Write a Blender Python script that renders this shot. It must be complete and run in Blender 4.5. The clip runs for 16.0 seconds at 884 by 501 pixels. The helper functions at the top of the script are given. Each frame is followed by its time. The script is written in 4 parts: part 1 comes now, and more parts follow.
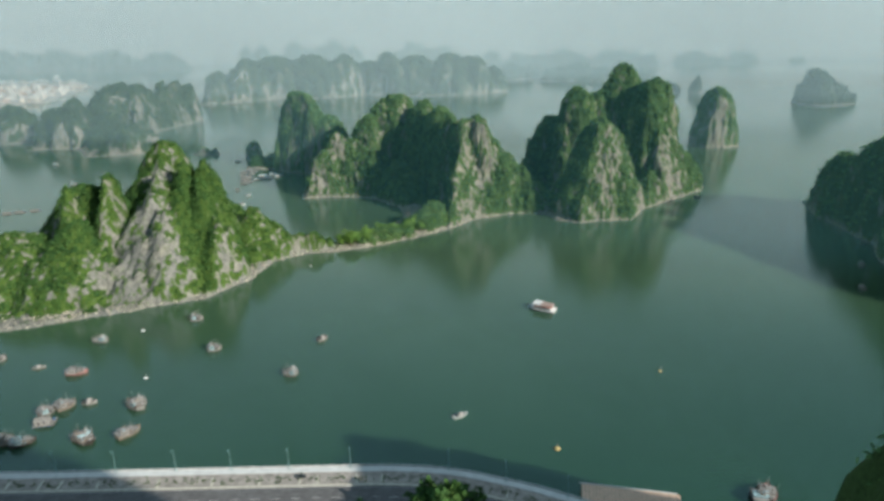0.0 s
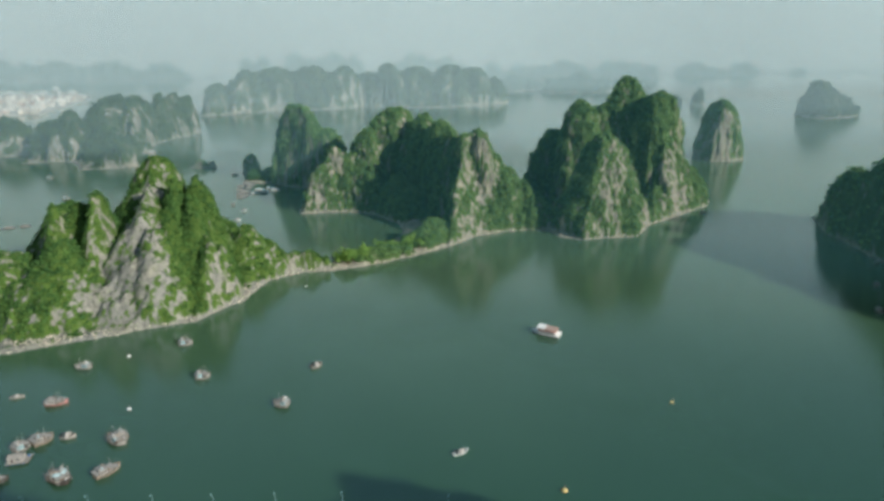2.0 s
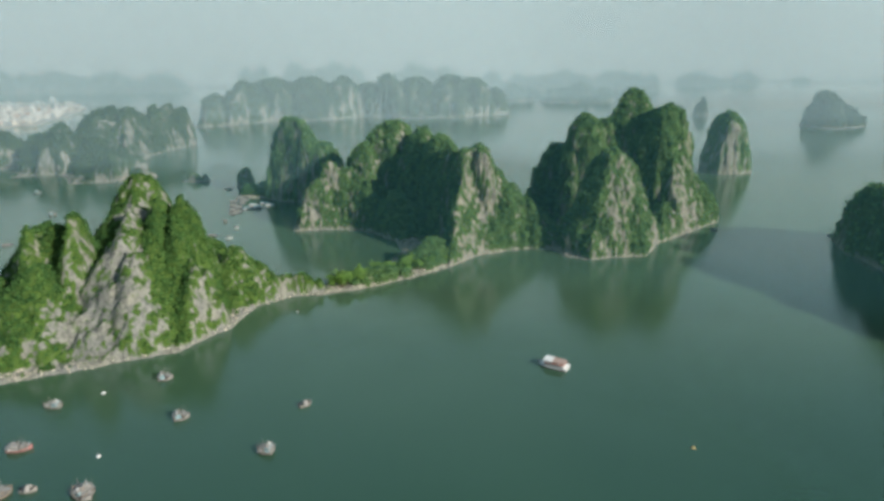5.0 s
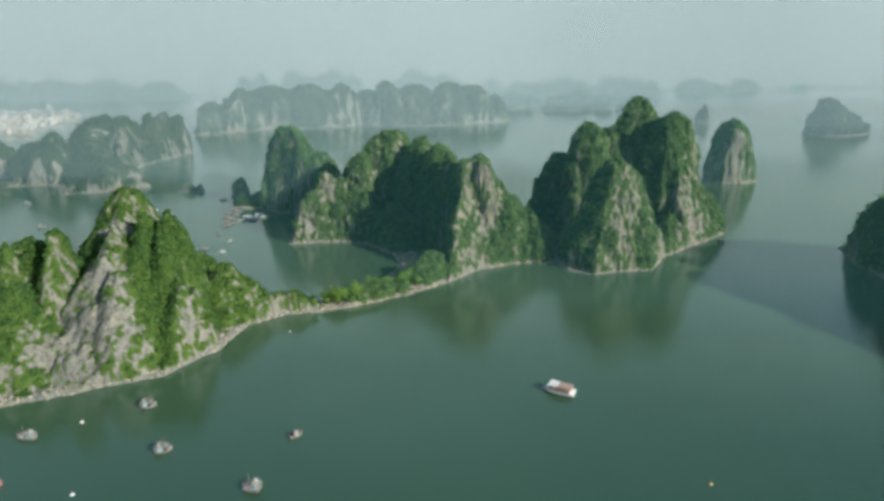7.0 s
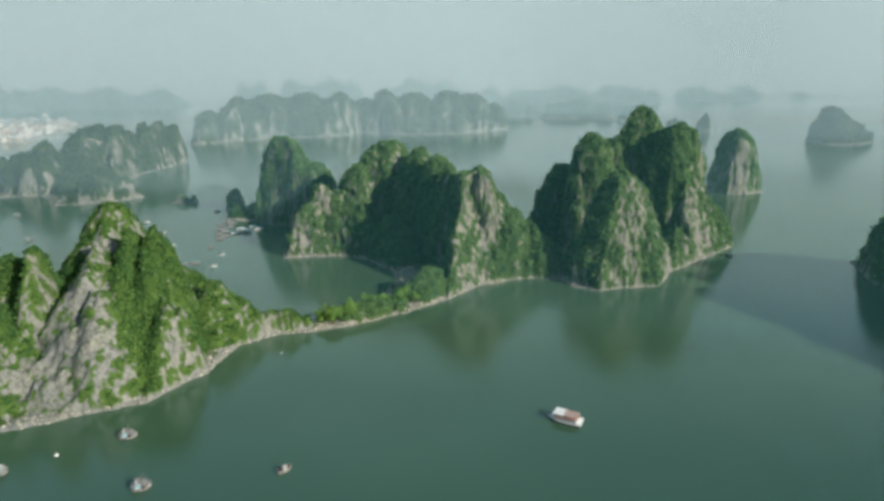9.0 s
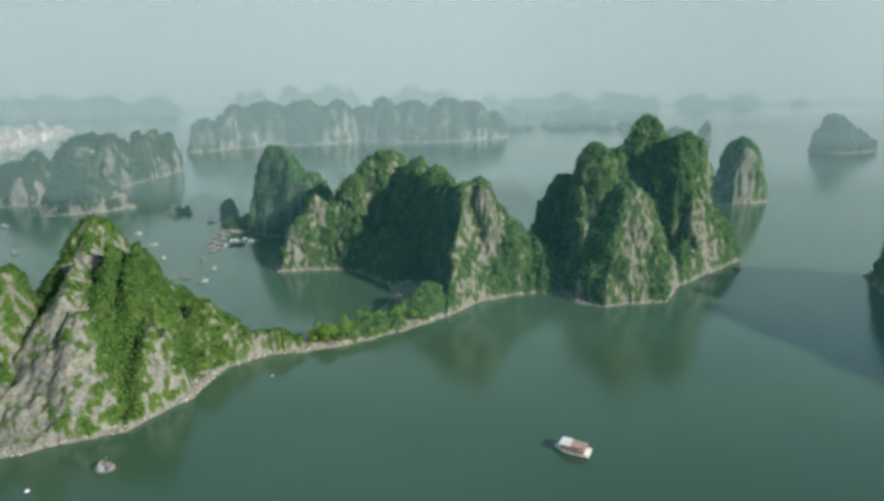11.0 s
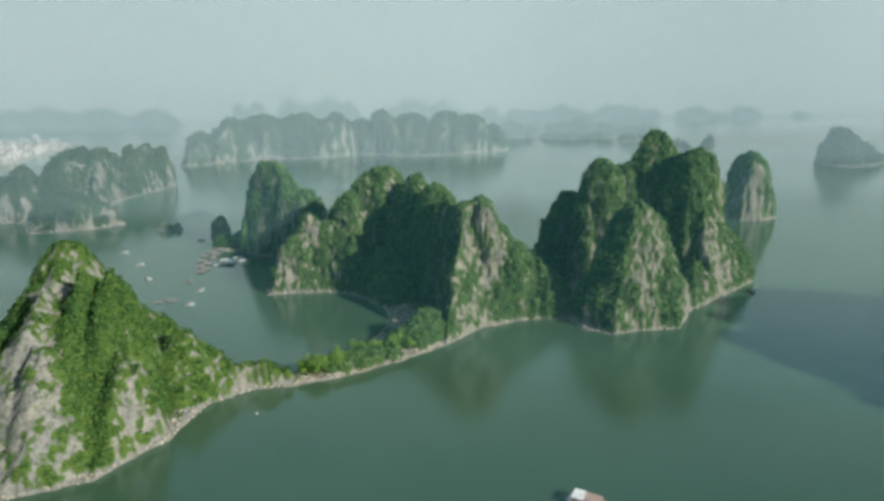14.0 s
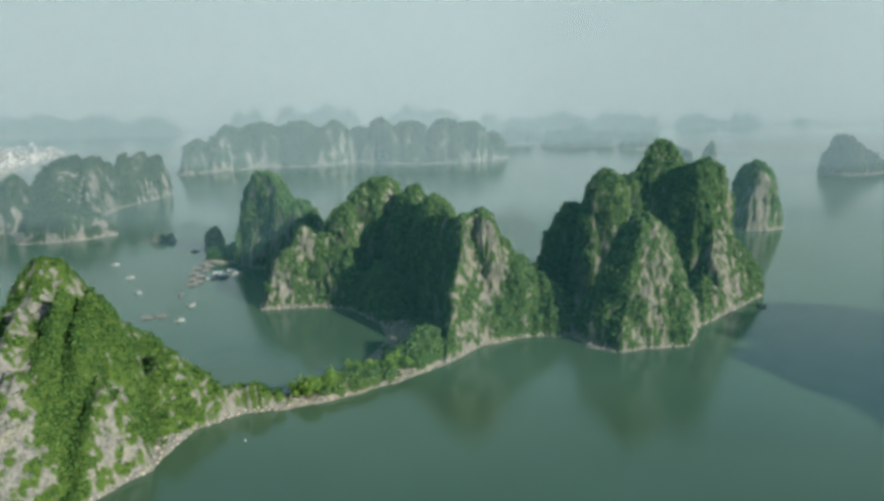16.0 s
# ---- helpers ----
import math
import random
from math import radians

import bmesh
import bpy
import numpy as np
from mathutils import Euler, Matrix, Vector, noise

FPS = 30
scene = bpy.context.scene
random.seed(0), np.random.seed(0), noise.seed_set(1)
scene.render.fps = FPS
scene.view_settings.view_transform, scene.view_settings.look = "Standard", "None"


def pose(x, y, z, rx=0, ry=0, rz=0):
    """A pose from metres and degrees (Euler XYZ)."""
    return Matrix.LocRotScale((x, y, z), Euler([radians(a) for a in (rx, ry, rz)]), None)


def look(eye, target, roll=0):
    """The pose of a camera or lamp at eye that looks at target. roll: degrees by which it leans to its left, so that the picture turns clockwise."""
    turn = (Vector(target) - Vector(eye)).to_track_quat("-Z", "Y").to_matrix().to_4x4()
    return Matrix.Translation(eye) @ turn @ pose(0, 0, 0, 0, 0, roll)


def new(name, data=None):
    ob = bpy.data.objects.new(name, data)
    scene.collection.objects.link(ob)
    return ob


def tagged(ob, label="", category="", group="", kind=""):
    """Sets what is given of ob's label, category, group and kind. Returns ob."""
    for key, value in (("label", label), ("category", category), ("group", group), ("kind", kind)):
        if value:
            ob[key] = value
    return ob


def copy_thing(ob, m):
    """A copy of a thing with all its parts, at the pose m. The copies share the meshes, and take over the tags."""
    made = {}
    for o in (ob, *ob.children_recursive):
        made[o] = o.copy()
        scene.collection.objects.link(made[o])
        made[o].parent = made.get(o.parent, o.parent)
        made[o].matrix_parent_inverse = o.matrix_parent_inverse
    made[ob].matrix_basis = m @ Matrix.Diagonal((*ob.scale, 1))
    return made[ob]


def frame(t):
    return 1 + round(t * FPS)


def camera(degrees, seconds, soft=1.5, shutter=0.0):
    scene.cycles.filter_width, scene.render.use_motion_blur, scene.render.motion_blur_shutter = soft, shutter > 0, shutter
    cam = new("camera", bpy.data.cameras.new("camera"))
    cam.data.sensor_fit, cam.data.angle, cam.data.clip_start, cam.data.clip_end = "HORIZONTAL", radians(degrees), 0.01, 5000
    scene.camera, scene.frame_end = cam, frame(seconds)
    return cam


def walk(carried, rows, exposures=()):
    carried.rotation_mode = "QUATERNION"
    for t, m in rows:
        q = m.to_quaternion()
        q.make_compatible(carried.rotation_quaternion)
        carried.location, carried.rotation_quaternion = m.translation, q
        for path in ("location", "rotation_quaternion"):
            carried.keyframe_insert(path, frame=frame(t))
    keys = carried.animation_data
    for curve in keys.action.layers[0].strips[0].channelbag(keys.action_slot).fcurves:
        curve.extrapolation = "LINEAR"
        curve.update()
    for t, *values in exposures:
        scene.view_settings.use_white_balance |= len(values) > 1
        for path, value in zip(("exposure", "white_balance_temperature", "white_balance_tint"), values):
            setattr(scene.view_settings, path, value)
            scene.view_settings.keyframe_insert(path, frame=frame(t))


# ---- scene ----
# ---------------------------------------------------------------- camera
cam = camera(69.0, 16.0, soft=3.3)
PATH = [
    (0.0, (0.00, 0.00, 200.00), (-0.000, 94.674, 167.801), -0.61),
    (0.5, (0.13, 5.16, 200.47), (0.104, 99.977, 168.705), -0.59),
    (1.0, (0.26, 10.40, 200.92), (0.215, 105.352, 169.537), -0.56),
    (1.5, (0.38, 15.73, 201.34), (0.321, 110.793, 170.296), -0.56),
    (2.0, (0.49, 21.14, 201.74), (0.428, 116.298, 170.987), -0.56),
    (2.5, (0.61, 26.63, 202.12), (0.544, 121.864, 171.620), -0.57),
    (3.0, (0.72, 32.18, 202.48), (0.663, 127.494, 172.215), -0.58),
    (3.5, (0.83, 37.80, 202.82), (0.773, 133.186, 172.787), -0.60),
    (4.0, (0.94, 43.48, 203.14), (0.872, 138.930, 173.316), -0.61),
    (4.5, (1.04, 49.21, 203.44), (0.959, 144.715, 173.787), -0.62),
    (5.0, (1.14, 55.00, 203.73), (1.049, 150.548, 174.234), -0.63),
    (5.5, (1.24, 60.82, 204.00), (1.155, 156.434, 174.698), -0.65),
    (6.0, (1.34, 66.69, 204.26), (1.277, 162.373, 175.188), -0.67),
    (6.5, (1.44, 72.60, 204.51), (1.409, 168.357, 175.701), -0.68),
    (7.0, (1.53, 78.53, 204.74), (1.544, 174.373, 176.213), -0.70),
    (7.5, (1.63, 84.49, 204.97), (1.676, 180.411, 176.706), -0.71),
    (8.0, (1.72, 90.47, 205.18), (1.802, 186.468, 177.189), -0.72),
    (8.5, (1.81, 96.46, 205.39), (1.923, 192.544, 177.677), -0.72),
    (9.0, (1.91, 102.47, 205.59), (2.048, 198.631, 178.166), -0.72),
    (9.5, (2.00, 108.48, 205.79), (2.183, 204.722, 178.644), -0.71),
    (10.0, (2.09, 114.49, 205.98), (2.320, 210.806, 179.092), -0.71),
    (10.5, (2.19, 120.49, 206.16), (2.450, 216.875, 179.503), -0.72),
    (11.0, (2.28, 126.49, 206.35), (2.570, 222.935, 179.914), -0.73),
    (11.5, (2.38, 132.48, 206.53), (2.680, 228.991, 180.363), -0.75),
    (12.0, (2.48, 138.44, 206.72), (2.789, 235.034, 180.839), -0.77),
    (12.5, (2.58, 144.38, 206.90), (2.905, 241.054, 181.321), -0.79),
    (13.0, (2.68, 150.29, 207.09), (3.032, 247.044, 181.801), -0.79),
    (13.5, (2.78, 156.17, 207.28), (3.165, 252.995, 182.274), -0.78),
    (14.0, (2.89, 162.01, 207.48), (3.299, 258.907, 182.752), -0.77),
    (14.5, (3.00, 167.81, 207.68), (3.426, 264.777, 183.242), -0.77),
    (15.0, (3.11, 173.56, 207.89), (3.549, 270.593, 183.721), -0.78),
    (15.5, (3.22, 179.25, 208.11), (3.677, 276.346, 184.174), -0.79),
    (16.0, (3.34, 184.89, 208.33), (3.838, 282.041, 184.639), -0.79),
]
walk(cam, [(t, look(eye, target, roll)) for t, eye, target, roll in PATH])

# ---------------------------------------------------------------- light
SUN_AZ = Vector((0.81, -0.59, 0.0)).normalized()      # towards the sun, on plan
SUN_EL = radians(25)
world = bpy.data.worlds.new("hazy_sky")
scene.world = world
world.use_nodes = True
wn, wl = world.node_tree.nodes, world.node_tree.links
wn.clear()
sky = wn.new("ShaderNodeTexSky")
sky.sky_type = "NISHITA"
sky.sun_disc = False
sky.sun_elevation = SUN_EL
sky.sun_rotation = math.atan2(SUN_AZ.x, SUN_AZ.y)
sky.air_density, sky.dust_density, sky.ozone_density = 1.0, 1.5, 1.0
tint = wn.new("ShaderNodeMix")
tint.data_type = "RGBA"
tint.inputs[0].default_value = 0.8
wl.new(sky.outputs[0], tint.inputs[6])
tint.inputs[7].default_value = (2.1, 3.25, 4.0, 1)     # milky sea haze
bg = wn.new("ShaderNodeBackground")
bg.inputs[1].default_value = 0.12
wo = wn.new("ShaderNodeOutputWorld")
wl.new(tint.outputs[2], bg.inputs[0])
wl.new(bg.outputs[0], wo.inputs[0])

sun = new("sun", bpy.data.lights.new("sun", "SUN"))
sun.data.energy, sun.data.angle, sun.data.color = 6.3, radians(0.8), (1.0, 0.95, 0.85)
sun_dir = SUN_AZ * math.cos(SUN_EL) + Vector((0, 0, math.sin(SUN_EL)))
sun.matrix_world = look(sun_dir * 900, (0, 0, 0))


# ---------------------------------------------------------------- materials
def material(name):
    m = bpy.data.materials.new(name)
    m.use_nodes = True
    n, l = m.node_tree.nodes, m.node_tree.links
    return m, n, l, n["Principled BSDF"]


def noise_node(n, l, scale, detail=4.0, rough=0.55, stretch=(1, 1, 1)):
    geo = n.new("ShaderNodeNewGeometry")
    mp = n.new("ShaderNodeMapping")
    mp.inputs["Scale"].default_value = stretch
    l.new(geo.outputs["Position"], mp.inputs["Vector"])
    t = n.new("ShaderNodeTexNoise")
    t.inputs["Scale"].default_value = scale
    t.inputs["Detail"].default_value = detail
    t.inputs["Roughness"].default_value = rough
    l.new(mp.outputs[0], t.inputs["Vector"])
    return t


def ramp(n, l, source, *stops):
    r = n.new("ShaderNodeValToRGB")
    e = r.color_ramp.elements
    while len(e) < len(stops):
        e.new(0.5)
    for k, (p, c) in enumerate(stops):
        e[k].position = p
        e[k].color = (*c, 1) if len(c) == 3 else c
    l.new(source, r.inputs[0])
    return r


def mix_colour(n, l, fac, a, b, blend="MIX"):
    m = n.new("ShaderNodeMix")
    m.data_type = "RGBA"
    m.blend_type = blend
    for sock, v in ((m.inputs[0], fac), (m.inputs[6], a), (m.inputs[7], b)):
        if isinstance(v, (int, float)):
            sock.default_value = v
        elif isinstance(v, tuple):
            sock.default_value = (*v, 1)
        else:
            l.new(v, sock)
    return m.outputs[2]


def bump(n, l, b, height, strength, distance):
    k = n.new("ShaderNodeBump")
    k.inputs["Strength"].default_value = strength
    k.inputs["Distance"].default_value = distance
    l.new(height, k.inputs["Height"])
    l.new(k.outputs[0], b.inputs["Normal"])


def plain(name, colour, rough=0.6, metal=0.0, vary=0.25, scale=1.5):
    """A painted, worn or weathered surface: its colour broken up at two scales."""
    m, n, l, b = material(name)
    big, fine = noise_node(n, l, scale, 3), noise_node(n, l, scale * 9, 5)
    dark = tuple(c * (1 - vary) for c in colour)
    pale = tuple(min(1, c * (1 + vary * 0.5)) for c in colour)
    c1 = ramp(n, l, big.outputs[0], (0.35, dark), (0.65, pale)).outputs[0]
    c2 = ramp(n, l, fine.outputs[0], (0.3, (0.75,) * 3), (0.6, (1, 1, 1))).outputs[0]
    l.new(mix_colour(n, l, 0.6, c1, c2, "MULTIPLY"), b.inputs["Base Color"])
    b.inputs["Roughness"].default_value = rough
    b.inputs["Metallic"].default_value = metal
    bump(n, l, b, fine.outputs[0], 0.15, 0.02)
    return m


def karst_material(name, grey, green, cell=1.0):
    """Weathered limestone with vertical streaks; low scrub where the mask of the mesh says so."""
    m, n, l, b = material(name)
    big = noise_node(n, l, 0.045 / cell, 4)
    streak = noise_node(n, l, 0.26 / cell, 6, 0.7, (1, 1, 0.8))
    fine = noise_node(n, l, 0.7 / cell, 6, 0.7)
    warm = tuple(g * k for g, k in zip(grey, (1.1, 1.07, 0.98)))
    rock = mix_colour(n, l, ramp(n, l, big.outputs[0], (0.42, (0, 0, 0)), (0.64, (1, 1, 1))).outputs[0], grey, warm)
    rock = mix_colour(n, l, 0.85, rock, ramp(n, l, streak.outputs[0], (0.34, (0.42, 0.43, 0.42)), (0.5, (0.86, 0.86, 0.84)), (0.7, (1.2, 1.17, 1.1))).outputs[0], "MULTIPLY")
    rock = mix_colour(n, l, 0.7, rock, ramp(n, l, fine.outputs[0], (0.35, (0.4, 0.41, 0.4)), (0.6, (1.05, 1.05, 1.05))).outputs[0], "MULTIPLY")
    scrub = mix_colour(n, l, ramp(n, l, fine.outputs[0], (0.35, (0, 0, 0)), (0.65, (1, 1, 1))).outputs[0], tuple(g * 0.45 for g in green), green)
    at = n.new("ShaderNodeAttribute")
    at.attribute_name = "green"
    add = n.new("ShaderNodeMath")
    add.operation = "MULTIPLY_ADD"
    add.inputs[1].default_value = 1.2
    l.new(fine.outputs[0], add.inputs[0])
    l.new(at.outputs["Fac"], add.inputs[2])
    mask = ramp(n, l, add.outputs[0], (0.74, (0, 0, 0)), (0.94, (1, 1, 1))).outputs[0]
    l.new(mix_colour(n, l, mask, rock, scrub), b.inputs["Base Color"])
    b.inputs["Roughness"].default_value = 0.92
    b.inputs["Specular IOR Level"].default_value = 0.2
    bump(n, l, b, streak.outputs[0], 0.9, 1.6 * cell)
    return m


def leaf_material(name, dark, mid, light):
    m, n, l, b = material(name)
    geo = n.new("ShaderNodeNewGeometry")
    big = noise_node(n, l, 0.06, 3)
    c = ramp(n, l, geo.outputs["Random Per Island"], (0.0, dark), (0.5, mid), (1.0, light)).outputs[0]
    tone = ramp(n, l, big.outputs[0], (0.35, (0.6, 0.72, 0.68)), (0.62, (1.12, 1.1, 0.85))).outputs[0]
    l.new(mix_colour(n, l, 0.8, c, tone, "MULTIPLY"), b.inputs["Base Color"])
    b.inputs["Roughness"].default_value = 0.75
    b.inputs["Specular IOR Level"].default_value = 0.25
    through_leaf, mixer = n.new("ShaderNodeBsdfTranslucent"), n.new("ShaderNodeMixShader")
    l.new(b.inputs["Base Color"].links[0].from_socket, through_leaf.inputs[0])
    mixer.inputs[0].default_value = 0.3
    l.new(b.outputs[0], mixer.inputs[1])
    l.new(through_leaf.outputs[0], mixer.inputs[2])
    l.new(mixer.outputs[0], n["Material Output"].inputs[0])
    return m


MAT_KARST = karst_material("limestone_near", (0.245, 0.247, 0.232), (0.085, 0.15, 0.03))
MAT_KARST_MID = karst_material("limestone_mid", (0.262, 0.253, 0.222), (0.066, 0.12, 0.034))
MAT_KARST_FAR = karst_material("limestone_far", (0.27, 0.258, 0.235), (0.055, 0.09, 0.035), 2.2)
MAT_LEAF = leaf_material("scrub_leaves", (0.03, 0.08, 0.027), (0.065, 0.153, 0.043), (0.118, 0.215, 0.066))
MAT_LEAF_MID = leaf_material("forest_leaves", (0.056, 0.124, 0.05), (0.12, 0.228, 0.088), (0.2, 0.305, 0.122))
MAT_LEAF_FAR = leaf_material("far_leaves", (0.03, 0.06, 0.02), (0.05, 0.095, 0.03), (0.08, 0.125, 0.035))

MAT_SHORE = plain("shore_limestone", (0.46, 0.42, 0.35), 0.9, 0, 0.4, 0.5)


def water_material():
    m, n, l, b = material("sea_water")
    big, drift = noise_node(n, l, 0.0045, 2, 0.5), noise_node(n, l, 0.012, 3, 0.5, (1, 0.6, 1))
    # base colour pales northward: silt, plus reflected hazy sky put into the colour
    geo, towards, silt_and_sky = n.new("ShaderNodeNewGeometry"), n.new("ShaderNodeVectorMath"), n.new("ShaderNodeMapRange")
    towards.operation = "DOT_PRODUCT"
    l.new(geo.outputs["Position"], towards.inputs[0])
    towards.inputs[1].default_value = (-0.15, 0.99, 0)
    l.new(towards.outputs["Value"], silt_and_sky.inputs["Value"])
    silt_and_sky.inputs["From Min"].default_value, silt_and_sky.inputs["From Max"].default_value = 225, 600
    clear = mix_colour(n, l, silt_and_sky.outputs[0], (0.017, 0.053, 0.0285), (0.057, 0.103, 0.063))
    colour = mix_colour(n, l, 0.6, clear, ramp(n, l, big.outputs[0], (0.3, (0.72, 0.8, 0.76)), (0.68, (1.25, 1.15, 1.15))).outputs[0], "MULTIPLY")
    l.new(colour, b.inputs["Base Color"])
    b.inputs["IOR"].default_value = 1.72
    rough = ramp(n, l, drift.outputs[0], (0.35, (0.09,) * 3), (0.7, (0.16,) * 3)).outputs[0]
    l.new(rough, b.inputs["Roughness"])
    wave = noise_node(n, l, 0.35, 5, 0.6, (1, 1.7, 1))
    bump(n, l, b, wave.outputs[0], 0.18, 0.4)
    b.inputs["Specular Tint"].default_value = (0.57, 0.95, 1.0, 1)
    return m


MAT_WATER = water_material()


# ---------------------------------------------------------------- noise and mesh helpers
def _hash(ix, iy, iz, seed):
    h = (ix * 374761393 + iy * 668265263 + iz * 2147483647 + seed * 1274126177) & 0xFFFFFFFF
    h = ((h ^ (h >> 13)) * 1274126177) & 0xFFFFFFFF
    return ((h ^ (h >> 16)) & 0xFFFF) / 32767.5 - 1.0


def value_noise(x, y, z, seed=0):
    fx, fy, fz = np.floor(x), np.floor(y), np.floor(z)
    ix, iy, iz = fx.astype(np.int64), fy.astype(np.int64), fz.astype(np.int64)
    u, v, w = x - fx, y - fy, z - fz
    u, v, w = u * u * (3 - 2 * u), v * v * (3 - 2 * v), w * w * (3 - 2 * w)
    out = 0.0
    for a in (0, 1):
        for b in (0, 1):
            for c in (0, 1):
                k = (u if a else 1 - u) * (v if b else 1 - v) * (w if c else 1 - w)
                out = out + k * _hash(ix + a, iy + b, iz + c, seed)
    return out


def fbm(x, y, z=None, seed=0, octaves=4):
    z = np.zeros_like(x) if z is None else z
    out, amp = 0.0, 1.0
    for k in range(octaves):
        out = out + amp * value_noise(x * 2 ** k, y * 2 ** k, z * 2 ** k, seed + k)
        amp *= 0.5
    return out


def smooth(a, b, x):
    t = np.clip((x - a) / (b - a), 0, 1)
    return t * t * (3 - 2 * t)


def shore_distance(x, y, outline):
    """Metres inside (positive) or outside (negative) a closed outline."""
    best = np.full(x.shape, 1e18)
    inside = np.zeros(x.shape, bool)
    for (x1, y1), (x2, y2) in zip(outline, outline[1:] + outline[:1]):
        dx, dy = x2 - x1, y2 - y1
        t = np.clip(((x - x1) * dx + (y - y1) * dy) / (dx * dx + dy * dy + 1e-9), 0, 1)
        best = np.minimum(best, (x - x1 - t * dx) ** 2 + (y - y1 - t * dy) ** 2)
        cross = (y1 > y) != (y2 > y)
        inside ^= cross & (x < dx * (y - y1) / (dy if dy else 1e-9) + x1)
    return np.where(inside, 1, -1) * np.sqrt(best)


def mesh_from_arrays(name, verts, quads, mat, shade=True):
    me = bpy.data.meshes.new(name)
    nq = len(quads)
    me.vertices.add(len(verts))
    me.vertices.foreach_set("co", np.ascontiguousarray(verts, np.float32).ravel())
    me.loops.add(nq * 4)
    me.loops.foreach_set("vertex_index", np.ascontiguousarray(quads, np.int32).ravel())
    me.polygons.add(nq)
    me.polygons.foreach_set("loop_start", np.arange(nq, dtype=np.int32) * 4)
    me.polygons.foreach_set("use_smooth", np.full(nq, shade))
    me.update(calc_edges=True)
    me.materials.append(mat)
    return me


def part(name, bm, mat, parent, label="", smooth_faces=False):
    """Links a bmesh as one mesh object under a thing or a part."""
    me = bpy.data.meshes.new(name)
    for f in bm.faces:
        f.smooth = smooth_faces
    bm.to_mesh(me)
    bm.free()
    me.materials.append(mat)
    ob = new(name, me)
    if parent is not None:
        ob.parent = parent
    return tagged(ob, label)


def clump_shape(leaves, rng, tall=0.85):
    """A tuft of leaf sprays: small quads set loosely over a dome."""
    v = []
    for _ in range(leaves):
        a, c = rng.uniform(0, 2 * np.pi), rng.uniform(-0.15, 1.0)
        s = np.sqrt(max(0.0, 1 - c * c))
        d = np.array([s * np.cos(a), s * np.sin(a), c])
        nrm = d + rng.normal(0, 0.6, 3)
        nrm /= np.linalg.norm(nrm)
        t = np.cross(nrm, rng.normal(0, 1, 3))
        t /= np.linalg.norm(t)
        u = np.cross(nrm, t)
        p = d * rng.uniform(0.35, 1.25) * (1, 1, tall)
        r1, r2 = rng.uniform(0.3, 0.5), rng.uniform(0.25, 0.42)
        v += [p - t * r1, p - u * r2 + nrm * 0.06, p + t * r1, p + u * r2 - nrm * 0.06]
    return np.array(v)


def leaf_cover(name, points, sizes, mat, parent, leaves=18, seed=1, label="", tall=0.85):
    """One object of many leaf tufts."""
    rng = np.random.default_rng(seed)
    shapes = [clump_shape(leaves, rng, tall) for _ in range(8)]
    which, turn = rng.integers(0, 8, len(points)), rng.uniform(0, 2 * np.pi, len(points))
    verts = np.empty((len(points), leaves * 4, 3))
    for k in range(8):
        sel = which == k
        c, s = np.cos(turn[sel])[:, None], np.sin(turn[sel])[:, None]
        x, y, z = shapes[k].T
        verts[sel] = np.stack([c * x - s * y, s * x + c * y, np.broadcast_to(z, (sel.sum(), len(z)))], 2)
    verts = verts * sizes[:, None, None] + points[:, None, :]
    quads = np.arange(len(points) * leaves * 4).reshape(-1, 4)
    ob = new(name, mesh_from_arrays(name, verts.reshape(-1, 3), quads, mat, False))
    if parent is not None:
        ob.parent = parent
    return tagged(ob, label, kind="stuff")


